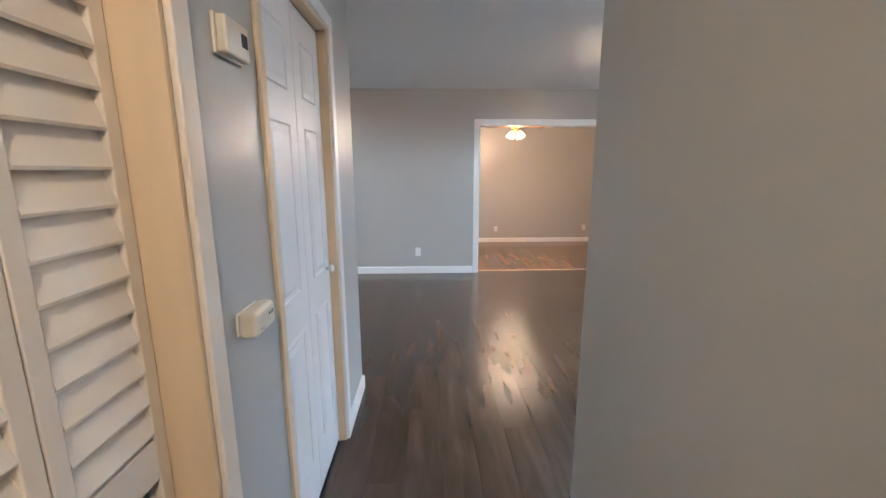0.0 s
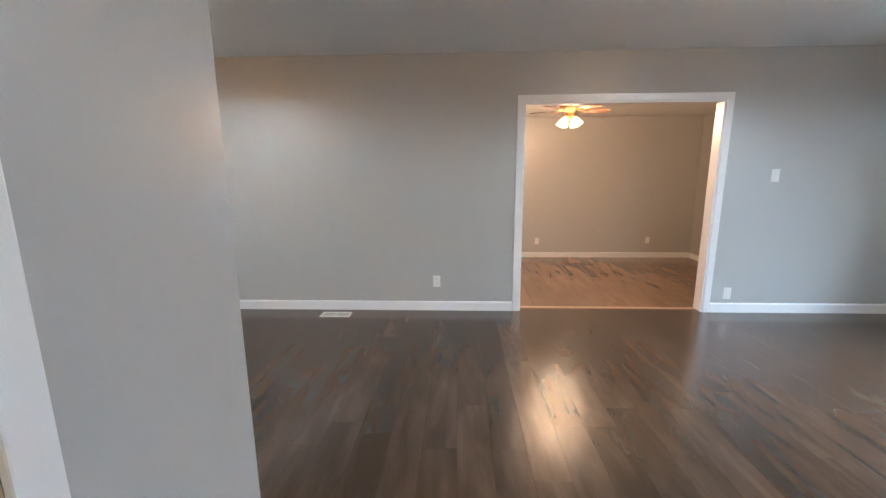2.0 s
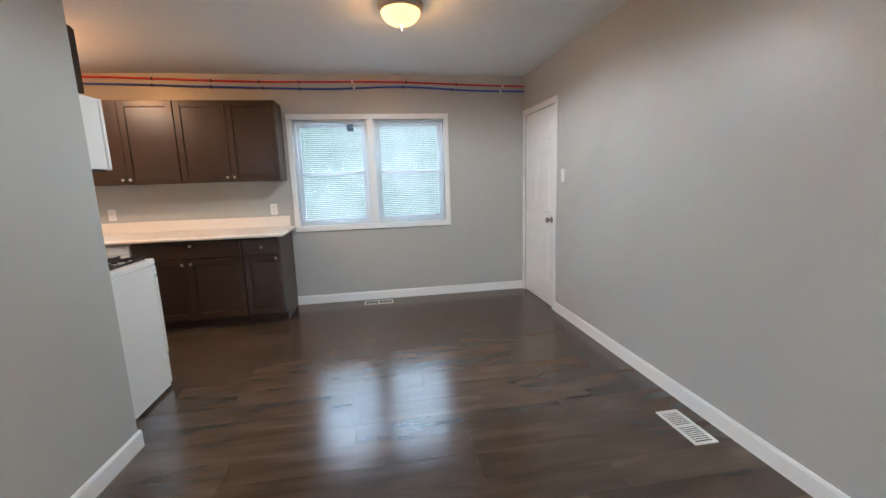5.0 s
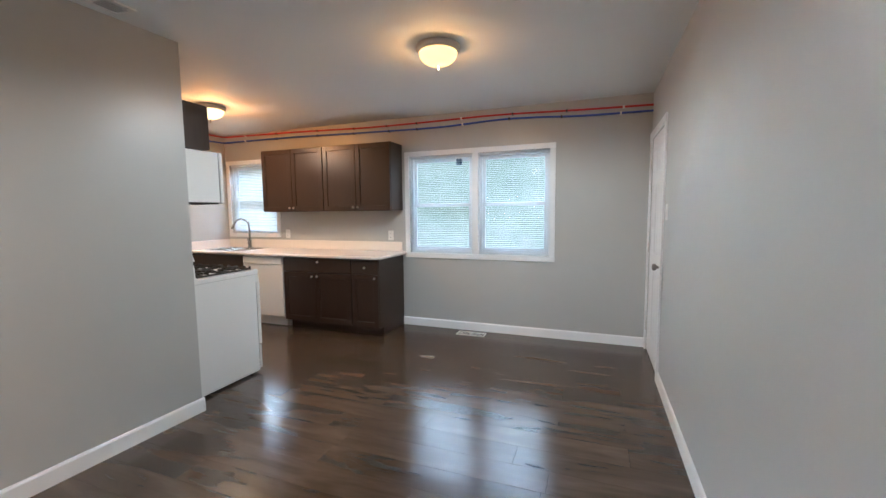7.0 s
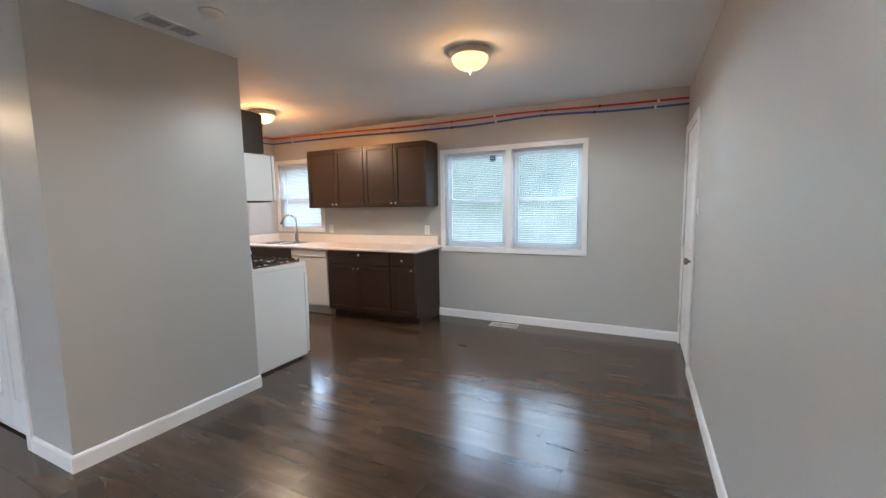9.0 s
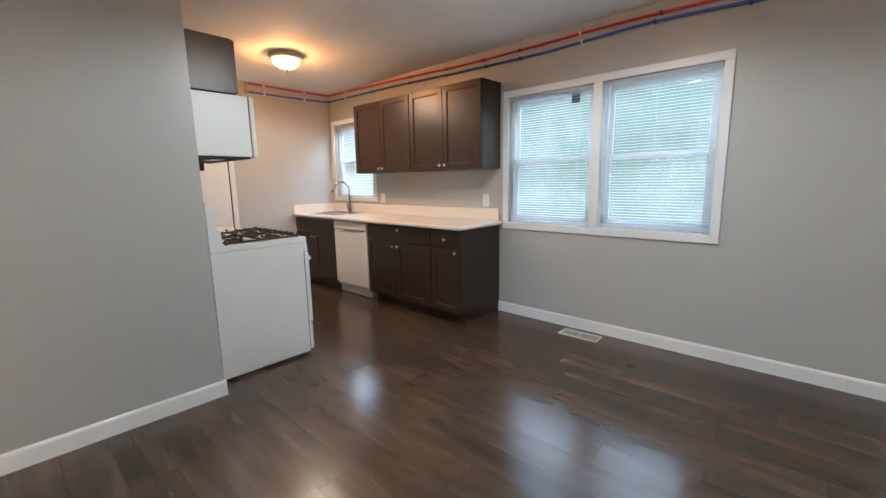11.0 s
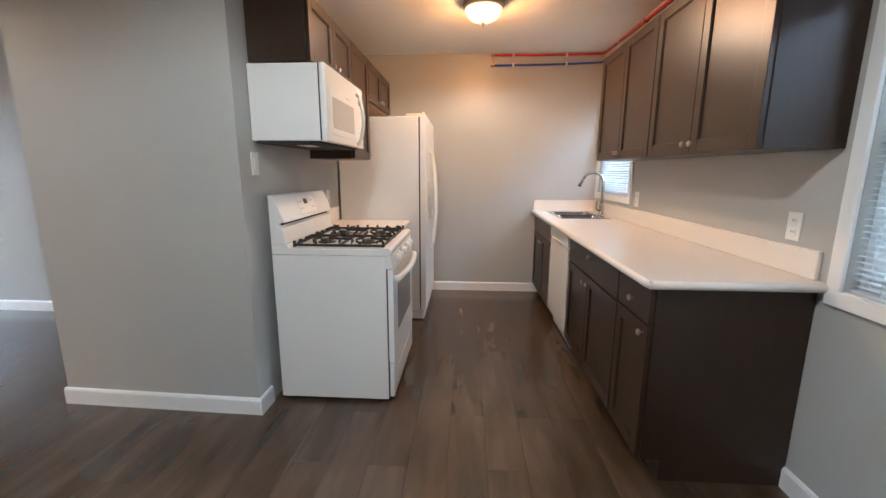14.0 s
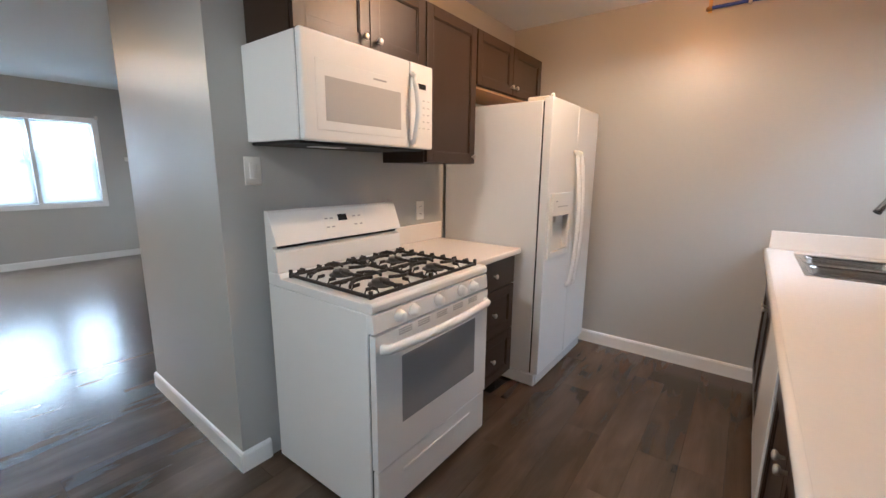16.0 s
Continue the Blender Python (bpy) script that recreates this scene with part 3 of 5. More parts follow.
WM = 4.052
window("window_1", W, -1, WY0, WY1, WZ0, WZ1, ((WY0, WM - 0.035), (WM + 0.035, WY1)), "white double window with lowered blinds", radians(5))
casing_y("trim_window", WY0, WY1, WZ1, W, 1, z0=WZ0, wdt=0.058, bottom=True)
tagged(boxes("trim_mullion", [(W - 0.14, WM - 0.036, WZ0, W + 0.017, WM + 0.036, WZ1)], TRIM, bevel=0.003), "white mullion between the sashes", "trim", kind="structure")
tagged(boxes("trim_sill", [(W - 0.14, WY0, WZ0 - 0.004, W + 0.004, WY1, WZ0 + 0.003)], TRIM), "white window sill", "trim", kind="structure")
window("window_2", W, -1, KY0, KY1, KZ0, KZ1, ((KY0, KY1),), "white kitchen window with lowered blind", radians(38))
casing_y("trim_window", KY0, KY1, KZ1, W, 1, z0=KZ0, wdt=0.058, bottom=True)
window("window_3", E, 1, LY0, LY1, LZ0, LZ1, ((LY0, 2.385), (2.42, 3.335), (3.37, LY1)), "white living room window with closed blinds", radians(58))
casing_y("trim_window", LY0, LY1, LZ1, E, -1, z0=LZ0, wdt=0.07, bottom=True)
tagged(boxes("trim_mullion", [(E - 0.012, y_, LZ0, E + 0.14, y_ + 0.037, LZ1) for y_ in (2.384, 3.334)], TRIM, bevel=0.003), "white mullion between the sashes", "trim", kind="structure")
tagged(boxes("sticker", [(W - 0.072, 3.80, 1.935, W - 0.0690, 3.87, 2.005)], STICKER), "small dark sticker on the window glass", "sticker")


# ---- cabinets ----
def add_shaker(bm, axis, face, side, u0, z0, u1, z1, t=0.02, rail=0.055):
    """A front with a frame and a sunk panel; axis x: the face looks along x."""
    def bx(a0, b0, a1, b1, d0, d1):
        if axis == "x":
            add_box(bm, face + side * d0, a0, b0, face + side * d1, a1, b1)
        else:
            add_box(bm, a0, face + side * d0, b0, a1, face + side * d1, b1)
    if z1 - z0 < 0.2:
        bx(u0, z0, u1, z1, 0, t)
        return
    bx(u0, z0, u0 + rail, z1, 0, t)
    bx(u1 - rail, z0, u1, z1, 0, t)
    bx(u0 + rail, z0, u1 - rail, z0 + rail, 0, t)
    bx(u0 + rail, z1 - rail, u1 - rail, z1, 0, t)
    bx(u0 + rail - 0.002, z0 + rail - 0.002, u1 - rail + 0.002, z1 - rail + 0.002, 0, t - 0.010)
    bx(u0 + rail, z0 + rail, u0 + rail + 0.006, z1 - rail, 0, t - 0.004)
    bx(u1 - rail - 0.006, z0 + rail, u1 - rail, z1 - rail, 0, t - 0.004)
    bx(u0 + rail, z0 + rail, u1 - rail, z0 + rail + 0.006, 0, t - 0.004)
    bx(u0 + rail, z1 - rail - 0.006, u1 - rail, z1 - rail, 0, t - 0.004)


def cabinet(name, label, x_wall, x_front, y0, y1, z0, z1, fronts, group, toe=0.0, under=None):
    """Fronts: (kind, y0, z0, y1, z1, knob y, knob z)."""
    side = 1 if x_front > x_wall else -1
    cab = thing(name, ((x_wall + x_front) / 2, (y0 + y1) / 2, z0), label, "cabinet", group)
    body = [(x_wall + side * 0.002, y0, z0 + toe, x_front, y1, z1)]
    if toe:
        body.append((x_wall + side * 0.002, y0 + 0.001, z0, x_front - side * 0.085, y1 - 0.001, z0 + toe))
    boxes("body", body, CAB, cab, 0.0015)
    for kind, a, za, b, zb, ky, kz in fronts:
        bm = bmesh.new()
        add_shaker(bm, "x", x_front + side * 0.0015, side, a, za, b, zb)
        f = finish(kind, bm, CAB, cab, 0.0018)
        if ky is not None:
            lathe("knob", (x_front + side * 0.0215, ky, kz), [(0.005, 0), (0.005, side * 0.012), (0.011, side * 0.015), (0.0145, side * 0.021), (0.012, side * 0.027), (0.005, side * 0.029)], NICKEL, cab, "x", 14)
    return cab


XB = -3.337
LOWG = "lower kitchen cabinets"
cabinet("lower_cabinet", "dark-stained wooden sink base cabinet with two doors", W, XB, S + 0.004, 1.188, 0, 0.878, [
    ("drawer_front", S + 0.012, 0.708, 1.182, 0.868, None, None),
    ("door", S + 0.012, 0.112, 0.729, 0.698, 0.69, 0.645), ("door", 0.733, 0.112, 1.182, 0.698, 0.772, 0.645)], LOWG, 0.10)
cabinet("lower_cabinet", "dark-stained wooden base cabinet with drawer and doors", W, XB, 1.826, 2.776, 0, 0.878, [
    ("drawer_front", 1.826, 0.708, 2.771, 0.868, 2.335, 0.830),
    ("door", 1.826, 0.112, 2.280, 0.698, 2.247, 0.655), ("door", 2.284, 0.112, 2.771, 0.698, 2.322, 0.660)], LOWG, 0.10)
cabinet("lower_cabinet", "narrow dark-stained base cabinet with drawer and door", W, XB, 2.778, 3.124, 0, 0.878, [
    ("drawer_front", 2.784, 0.715, 3.118, 0.868, 2.962, 0.785),
    ("door", 2.784, 0.112, 3.118, 0.705, 3.085, 0.672)], LOWG, 0.10)
UPG = "upper kitchen cabinets"
UX, UZ0, UZ1 = -3.652, 1.415, 2.20
for a, b in ((1.250, 2.203), (2.205, 3.130)):
    m_ = (a + b) / 2
    cabinet("upper_cabinet", "dark-stained wooden wall cabinet with two doors", W, UX, a, b, UZ0, UZ1, [
        ("door", a + 0.004, UZ0 + 0.004, m_ - 0.002, UZ1 - 0.004, m_ - 0.032, UZ0 + 0.045),
        ("door", m_ + 0.002, UZ0 + 0.004, b - 0.004, UZ1 - 0.004, m_ + 0.032, UZ0 + 0.045)], UPG)
VX = K - 0.305
cabinet("upper_cabinet", "dark-stained short wall cabinet over the microwave", K, VX, 1.832, 2.590, 1.872, 2.20, [
    ("door", 1.836, 1.878, 2.209, 2.196, 2.245 - 0.075, 1.925), ("door", 2.213, 1.878, 2.586, 2.196, 2.252, 1.925)], UPG)
cabinet("upper_cabinet", "tall narrow dark-stained wall cabinet", K, VX, 1.358, 1.830, UZ0, 2.20, [
    ("door", 1.362, UZ0 + 0.004, 1.826, 2.196, 1.395, UZ0 + 0.045)], UPG)
fc = cabinet("upper_cabinet", "dark-stained short wall cabinet over the fridge", K, VX, 0.440, 1.354, 1.885, 2.20, [
    ("door", 0.444, 1.889, 0.895, 2.196, 0.865, 1.935), ("door", 0.899, 1.889, 1.350, 2.196, 0.930, 1.935)], UPG)
boxes("under_panel", [(VX + 0.002, 0.46, 1.868, K - 0.002, 1.352, 1.884)], TAN, fc)
cabinet("lower_cabinet", "dark-stained three-drawer base cabinet", K, -2.03, 1.300, 1.812, 0, 0.878, [
    ("drawer_front", 1.306, 0.70, 1.806, 0.868, 1.556, 0.785), ("drawer_front", 1.306, 0.41, 1.806, 0.692, 1.556, 0.55), ("drawer_front", 1.306, 0.112, 1.806, 0.402, 1.556, 0.26)], LOWG, 0.10)

# worktops
SX0, SX1, SY0, SY1 = -3.845, -3.420, 0.42, 1.05
top = thing("countertop", (-3.6, 1.7, 0.88), "cream worktop with a low backsplash on dark cabinets", "countertop")
CF, CN = -3.287, 3.165
bm = bmesh.new()
for it in ((W + 0.002, S + 0.002, 0.88, SX0, CN, 0.915), (SX1, S + 0.002, 0.88, CF, CN, 0.915), (SX0, S + 0.002, 0.88, SX1, SY0, 0.915), (SX0, SY1, 0.88, SX1, CN, 0.915)):
    add_box(bm, *it)
bmesh.ops.remove_doubles(bm, verts=bm.verts, dist=0.0001)
finish("slab", bm, COUNTER, top)
tube("rounded_edge", [(CF, S + 0.004, 0.8975), (CF, CN - 0.02, 0.8975), (CF - 0.02, CN, 0.8975), (W + 0.01, CN, 0.8975)], 0.0174, COUNTER, top, 12)
boxes("backsplash", [(W + 0.002, S + 0.02, 0.9155, W + 0.020, 3.12, 1.030), (W + 0.002, S + 0.001, 0.9155, CF - 0.01, S + 0.0195, 1.030)], COUNTER, top, 0.004)
top = thing("countertop", (-1.75, 1.56, 0.88), "small cream worktop between stove and fridge", "countertop")
boxes("slab", [(K - 0.002, 1.285, 0.88, -2.085, 1.816, 0.915)], COUNTER, top, 0.010, 3)
boxes("backsplash", [(K - 0.002, 1.285, 0.9155, K - 0.020, 1.816, 1.030)], COUNTER, top, 0.004)

# double sink
sink = thing("kitchen_sink", (-3.63, 0.735, 0.75), "double-bowl stainless steel sink set in the worktop", "sink")
bm = bmesh.new()


def add_bowl(bm, x0, y0, x1, y1, ztop, depth, r=0.05, taper=0.025):
    def ring(inset, z, rr):
        pts = []
        for cx, cy, a0 in ((x1 - rr - inset, y1 - rr - inset, 0), (x0 + rr + inset, y1 - rr - inset, 90), (x0 + rr + inset, y0 + rr + inset, 180), (x1 - rr - inset, y0 + rr + inset, 270)):
            for k in range(6):
                an = radians(a0 + 18 * k)
                pts.append(bm.verts.new((cx + rr * math.cos(an), cy + rr * math.sin(an), z)))
        return pts
    rings = [ring(-0.012, ztop + 0.004, r + 0.012), ring(0, ztop + 0.003, r), ring(0.004, ztop - 0.01, r), ring(taper * 0.7, ztop - depth + 0.03, r), ring(taper + 0.03, ztop - depth, r * 0.7)]
    for a_, b_ in zip(rings, rings[1:]):
        for i in range(24):
            bm.faces.new((a_[i], a_[(i + 1) % 24], b_[(i + 1) % 24], b_[i]))
    bm.faces.new(rings[-1])


add_bowl(bm, SX0 + 0.025, SY0 + 0.02, SX1 - 0.02, 0.720, 0.915, 0.18)
add_bowl(bm, SX0 + 0.025, 0.750, SX1 - 0.02, SY1 - 0.02, 0.915, 0.18)
finish("bowl", bm, STEEL, sink, smooth=True)
boxes("rim", [(SX0 - 0.015, SY0 - 0.012, 0.9135, SX0 + 0.030, SY1 + 0.012, 0.9178), (SX1 - 0.026, SY0 - 0.012, 0.9135, SX1 + 0.012, SY1 + 0.012, 0.9178),
              (SX0 + 0.030, SY0 - 0.012, 0.9135, SX1 - 0.026, SY0 + 0.026, 0.9178), (SX0 + 0.030, SY1 - 0.026, 0.9135, SX1 - 0.026, SY1 + 0.012, 0.9178), (SX0 + 0.030, 0.715, 0.9135, SX1 - 0.026, 0.755, 0.9178)], STEEL, sink, 0.002)
for y in (0.58, 0.89):
    lathe("drain", (-3.63, y, 0.7355), [(0.04, 0), (0.038, 0.003), (0.03, 0.001), (0.012, 0.0005)], STEEL, sink, "z", 20)

TX, TY, TZ = -3.872, 0.735, 0.918
tap = thing("faucet", (TX, TY, TZ), "tall stainless gooseneck pull-down kitchen faucet", "faucet")
lathe("base", (TX, TY, TZ), [(0.031, 0), (0.031, 0.006), (0.025, 0.012), (0.023, 0.05), (0.023, 0.085), (0.0155, 0.12)], STEEL, tap, "z", 24)
reach = Vector((0.89, -0.45, 0)).normalized()
foot = Vector((TX, TY, 0))
pts = [foot + Vector((0, 0, 1.03 + 0.03 * i)) for i in range(7)]
pts += [foot + reach * (0.098 - 0.098 * math.cos(a)) + Vector((0, 0, 1.22 + 0.100 * math.sin(a))) for a in [math.pi * i / 16 for i in range(1, 14)]]
tube("neck", pts, 0.0135, STEEL, tap, 14)
e0, e1 = pts[-1], pts[-1] + reach * 0.045 + Vector((0, 0, -0.085))
tube("spray_head", [e0, e0.lerp(e1, 0.2), e0.lerp(e1, 0.9)], 0.0165, STEEL, tap, 14)
tube("spray_nozzle", [e0.lerp(e1, 0.9), e1], 0.0175, BLACKP, tap, 14)
tube("lever", [(TX + 0.018, TY + 0.012, 0.965), (TX + 0.045, TY + 0.022, 0.968), (TX + 0.058, TY + 0.026, 0.985), (TX + 0.060, TY + 0.027, 1.055)], 0.0085, STEEL, tap, 10)

# dishwasher
dw = thing("dishwasher", (-3.65, 1.4, 0), "white built-in dishwasher between dark cabinets", "dishwasher")
DF, DA, DB = XB, 1.196, 1.812
boxes("body", [(W + 0.05, DA, 0.10, DF - 0.004, DB, 0.872), (W + 0.05, DA, 0.0, DF - 0.08, DB, 0.10)], APPL, dw)
boxes("door", [(DF - 0.002, DA + 0.002, 0.135, DF + 0.028, DB - 0.002, 0.775)], APPL, dw, 0.006)
boxes("control_panel", [(DF - 0.002, DA + 0.002, 0.781, DF + 0.034, DB - 0.002, 0.868)], APPL, dw, 0.008)
boxes("kick_plate", [(DF - 0.06, DA + 0.002, 0.012, DF - 0.03, DB - 0.002, 0.128)], APPL, dw, 0.003)
boxes("grip", [(DF + 0.0335, DA + 0.12, 0.783, DF + 0.042, DB - 0.12, 0.797)], APPL, dw, 0.003)

# ---- stove ----
Y0, Y1 = 1.828, 2.598
XBK, XFR = -1.500, -2.135
st = thing("gas_stove", (-1.83, 2.213, 0), "white freestanding gas range with black iron grates", "stove")
boxes("body", [(XBK, Y0, 0.02, XFR, Y1, 0.872)], APPL, st, 0.004)
bm = bmesh.new()
add_prism(bm, [(XBK, 0.874), (XFR - 0.02, 0.874), (XFR - 0.030, 0.884), (XFR - 0.030, 0.905), (XFR - 0.02, 0.916), (XFR + 0.02, 0.916), (XFR + 0.030, 0.910), (XBK - 0.10, 0.910), (XBK - 0.085, 0.93), (XBK, 0.93)], "y", Y0, Y1)
finish("cooktop", bm, APPL, st, 0.004)
bm = bmesh.new()
add_prism(bm, [(XBK, 0.931), (XBK - 0.082, 0.931), (XBK - 0.075, 1.02), (XBK - 0.055, 1.03), (XBK - 0.052, 1.046), (XBK - 0.085, 1.05), (XBK - 0.032, 1.188), (XBK - 0.02, 1.197), (XBK, 1.197)], "y", Y0, Y1)
finish("backguard", bm, APPL, st, 0.003)
boxes("backguard_slot", [(XBK - 0.058, Y0 + 0.02, 1.034, XBK - 0.050, Y1 - 0.02, 1.043)], DARK, st)


def on_slope(y0, z0, y1, z1, lift):
    """A thin plate on the sloped face of the backguard."""
    def at(y, z, d):
        k = (z - 1.05) / (1.188 - 1.05)
        return (XBK - 0.085 + 0.053 * k - d, y, z)
    b_ = bmesh.new()
    fr = [b_.verts.new(at(*p, lift)) for p in ((y0, z0), (y1, z0), (y1, z1), (y0, z1))]
    bk = [b_.verts.new(at(*p, -0.001)) for p in ((y0, z0), (y1, z0), (y1, z1), (y0, z1))]
    for i in range(4):
        b_.faces.new((fr[i], fr[(i + 1) % 4], bk[(i + 1) % 4], bk[i]))
    b_.faces.new(fr)
    return b_


finish("control_overlay", on_slope(2.08, 1.075, 2.33, 1.172, 0.0012), PLASTIC, st)
finish("display", on_slope(2.19, 1.128, 2.245, 1.158, 0.0022), DISPLAY, st)
GREYP = mat("grey_print", (0.35, 0.35, 0.35), 0.5, bump=0.0)
bm_all = bmesh.new()
for yy in (2.10, 2.135, 2.275, 2.305):
    for zz in (1.10, 1.14):
        q = on_slope(yy, zz, yy + 0.018, zz + 0.006, 0.0020)
        me_ = bpy.data.meshes.new("tmp")
        q.to_mesh(me_)
        q.free()
        bm_all.from_mesh(me_)
        bpy.data.meshes.remove(me_)
tagged(finish("printed_marks", bm_all, GREYP, st), kind="stuff")
bm = bmesh.new()
add_prism(bm, [(XFR, 0.80), (XFR - 0.036, 0.805), (XFR - 0.028, 0.872), (XFR, 0.873)], "y", Y0, Y1)
finish("knob_panel", bm, APPL, st, 0.003)
for i, y in enumerate((1.965, 2.06, 2.23, 2.385, 2.465)):
    lathe("knob", (XFR - 0.031, y, 0.842), [(0.026, 0), (0.026, -0.006), (0.021, -0.010), (0.018, -0.026), (0.013, -0.030)], PLASTIC, st, "x", 18)
# oven door with window, vent slots and handle
boxes("oven_seal", [(XFR + 0.001, Y0 + 0.008, 0.030, XFR - 0.0075, Y1 - 0.008, 0.800)], DARK, st)
od = boxes("oven_door", [(XFR - 0.008, Y0 + 0.003, 0.252, XFR - 0.038, 1.945, 0.796), (XFR - 0.008, 2.457, 0.252, XFR - 0.038, Y1 - 0.003, 0.796),
                         (XFR - 0.008, 1.945, 0.252, XFR - 0.038, 2.457, 0.398), (XFR - 0.008, 1.945, 0.676, XFR - 0.038, 2.457, 0.796)], APPL, st)
boxes("oven_window", [(XFR - 0.009, 1.940, 0.395, XFR - 0.0385, 2.460, 0.679)], GREYGLASS, od, 0.001)
tagged(boxes("vent_slot", [(XFR - 0.0365, y, z, XFR - 0.0389, y + 0.075, z + 0.005) for y in (1.93, 2.05, 2.17, 2.29, 2.40) for z in (0.766, 0.775, 0.784)], GREYP, od), kind="stuff")
hp = [(XFR - 0.038, Y0 + 0.03, 0.742), (XFR - 0.062, Y0 + 0.045, 0.742)]
hp += [(XFR - 0.064 - 0.022 * math.sin(math.pi * i / 12), Y0 + 0.06 + (Y1 - Y0 - 0.12) * i / 12, 0.742) for i in range(13)]
hp += [(XFR - 0.062, Y1 - 0.045, 0.742), (XFR - 0.038, Y1 - 0.03, 0.742)]
tube("handle", hp, 0.0185, APPL, od, 14)
boxes("drawer", [(XFR - 0.008, Y0 + 0.003, 0.035, XFR - 0.034, Y1 - 0.004, 0.243)], APPL, st, 0.006)
boxes("drawer_grip", [(XFR - 0.0335, Y0 + 0.14, 0.168, XFR - 0.040, Y1 - 0.14, 0.186)], APPL, st, 0.003)
boxes("foot", [(x, y, 0, x + 0.03, y + 0.03, 0.022) for x in (XBK - 0.06, XFR + 0.03) for y in (Y0 + 0.03, Y1 - 0.06)], BLACKP, st)
# burners and grates
CX0, CX1 = -2.115, -1.615
spots = [(-1.99, 2.0375), (-1.74, 2.0375), (-1.99, 2.3865), (-1.74, 2.3865)]
for x, y in spots:
    lathe("burner", (x, y, 0.911), [(0.055, 0), (0.052, 0.006), (0.038, 0.008), (0.038, 0.018), (0.034, 0.022), (0.012, 0.023)], BURNER, st, "z", 20)
bm = bmesh.new()
GZ = 0.943


def bar(p, q, w=0.006):
    p, q = Vector(p), Vector(q)
    d = (q - p).normalized()
    s_ = Vector((-d.y, d.x, 0)) * w
    up = Vector((0, 0, 0.007))
    vs = [bm.verts.new(v) for v in (p - s_ - up, p + s_ - up, p + s_ + up, p - s_ + up, q - s_ - up, q + s_ - up, q + s_ + up, q - s_ + up)]
    for f in ((0, 1, 2, 3), (7, 6, 5, 4), (0, 4, 5, 1), (1, 5, 6, 2), (2, 6, 7, 3), (3, 7, 4, 0)):
        bm.faces.new([vs[i] for i in f])


lo = 0.923
for ya, yb in ((1.866, 2.209), (2.215, 2.558)):
    yc = (ya + yb) / 2
    for p, q in (((CX0, ya, lo), (CX1, ya, lo)), ((CX0, yb, lo), (CX1, yb, lo)), ((CX0, ya, lo), (CX0, yb, lo)), ((CX1, ya, lo), (CX1, yb, lo)), (((CX0 + CX1) / 2, ya, lo), ((CX0 + CX1) / 2, yb, lo))):
        bar(p, q, 0.0055)
    for x in (CX0, CX1):
        for y in (ya, yb):
            add_box(bm, x - 0.007, y - 0.007, 0.911, x + 0.007, y + 0.007, GZ + 0.004)
    # short fingers that rise from the rim and lean inwards
    rim = [(CX0 + (CX1 - CX0) * (i + 0.5) / 7, y, 0, s_) for i in range(7) for y, s_ in ((ya, 1), (yb, -1))]
    rim += [(x, ya + (yb - ya) * (i + 0.5) / 4, s_, 0) for i in range(4) for x, s_ in ((CX0, 1), (CX1, -1))]
    for x, y, sx, sy in rim:
        bar((x, y, lo), (x + sx * 0.012, y + sy * 0.012, GZ), 0.0045)
        bar((x + sx * 0.010, y + sy * 0.010, GZ), (x + sx * 0.042, y + sy * 0.042, GZ), 0.0045)
    # curved arms that sweep in to each burner
    for cx in (CX0 + 0.125, CX1 - 0.125):
        for k in range(4):
            a0 = math.pi / 4 + math.pi / 2 * k
            line = []
            for i in range(6):
                rr, an = 0.032 + 0.125 * i / 5, a0 + 0.75 * (i / 5) ** 1.5
                line.append((max(CX0, min(CX1, cx + rr * math.cos(an))), max(ya, min(yb, yc + rr * math.sin(an))), GZ - 0.010 * (i / 5) ** 3))
            for p, q in zip(line, line[1:]):
                if (Vector(q) - Vector(p)).length > 0.004:
                    bar(p, q, 0.0055)
finish("grate", bm, IRON, st, 0.002, seg=1)

# ---- microwave ----
mw = thing("microwave", (-1.63, 2.25, 1.475), "white over-the-range microwave under a dark cabinet", "microwave")
MX = -1.815
boxes("body", [(K - 0.004, 1.880, 1.482, MX, 2.616, 1.860)], APPLTEX, mw, 0.004)
boxes("underside", [(K - 0.02, 1.89, 1.470, MX + 0.01, 2.606, 1.483)], DARK, mw)
boxes("lamp_lens", [(-1.70, 2.30, 1.4675, -1.62, 2.45, 1.4705)], PLASTIC, mw)
# dark filler that paints the shaded gap between body and door
boxes("gasket_gap_fill", [(MX + 0.001, 1.884, 1.486, MX - 0.007, 2.611, 1.856)], DARK, mw)
boxes("door", [(MX - 0.006, 2.045, 1.478, MX - 0.038, 2.618, 1.864)], APPL, mw, 0.010, 3)
boxes("control_panel", [(MX - 0.002, 1.876, 1.478, MX - 0.037, 2.042, 1.864)], APPL, mw, 0.008, 3)
boxes("door_inset", [(MX - 0.036, 2.075, 1.520, MX - 0.0405, 2.560, 1.770)], APPL, mw, 0.002)
boxes("window_pane", [(MX - 0.038, 2.110, 1.555, MX - 0.0415, 2.520, 1.715)], MWGLASS, mw, 0.001)
tube("handle", [(MX - 0.038, 2.035, 1.810), (MX - 0.058, 2.036, 1.795)] + [(MX - 0.060 - 0.02 * math.sin(math.pi * i / 10), 2.036, 1.78 - 0.25 * i / 10) for i in range(11)] + [(MX - 0.058, 2.036, 1.515), (MX - 0.038, 2.035, 1.50)], 0.012, APPL, mw, 12)
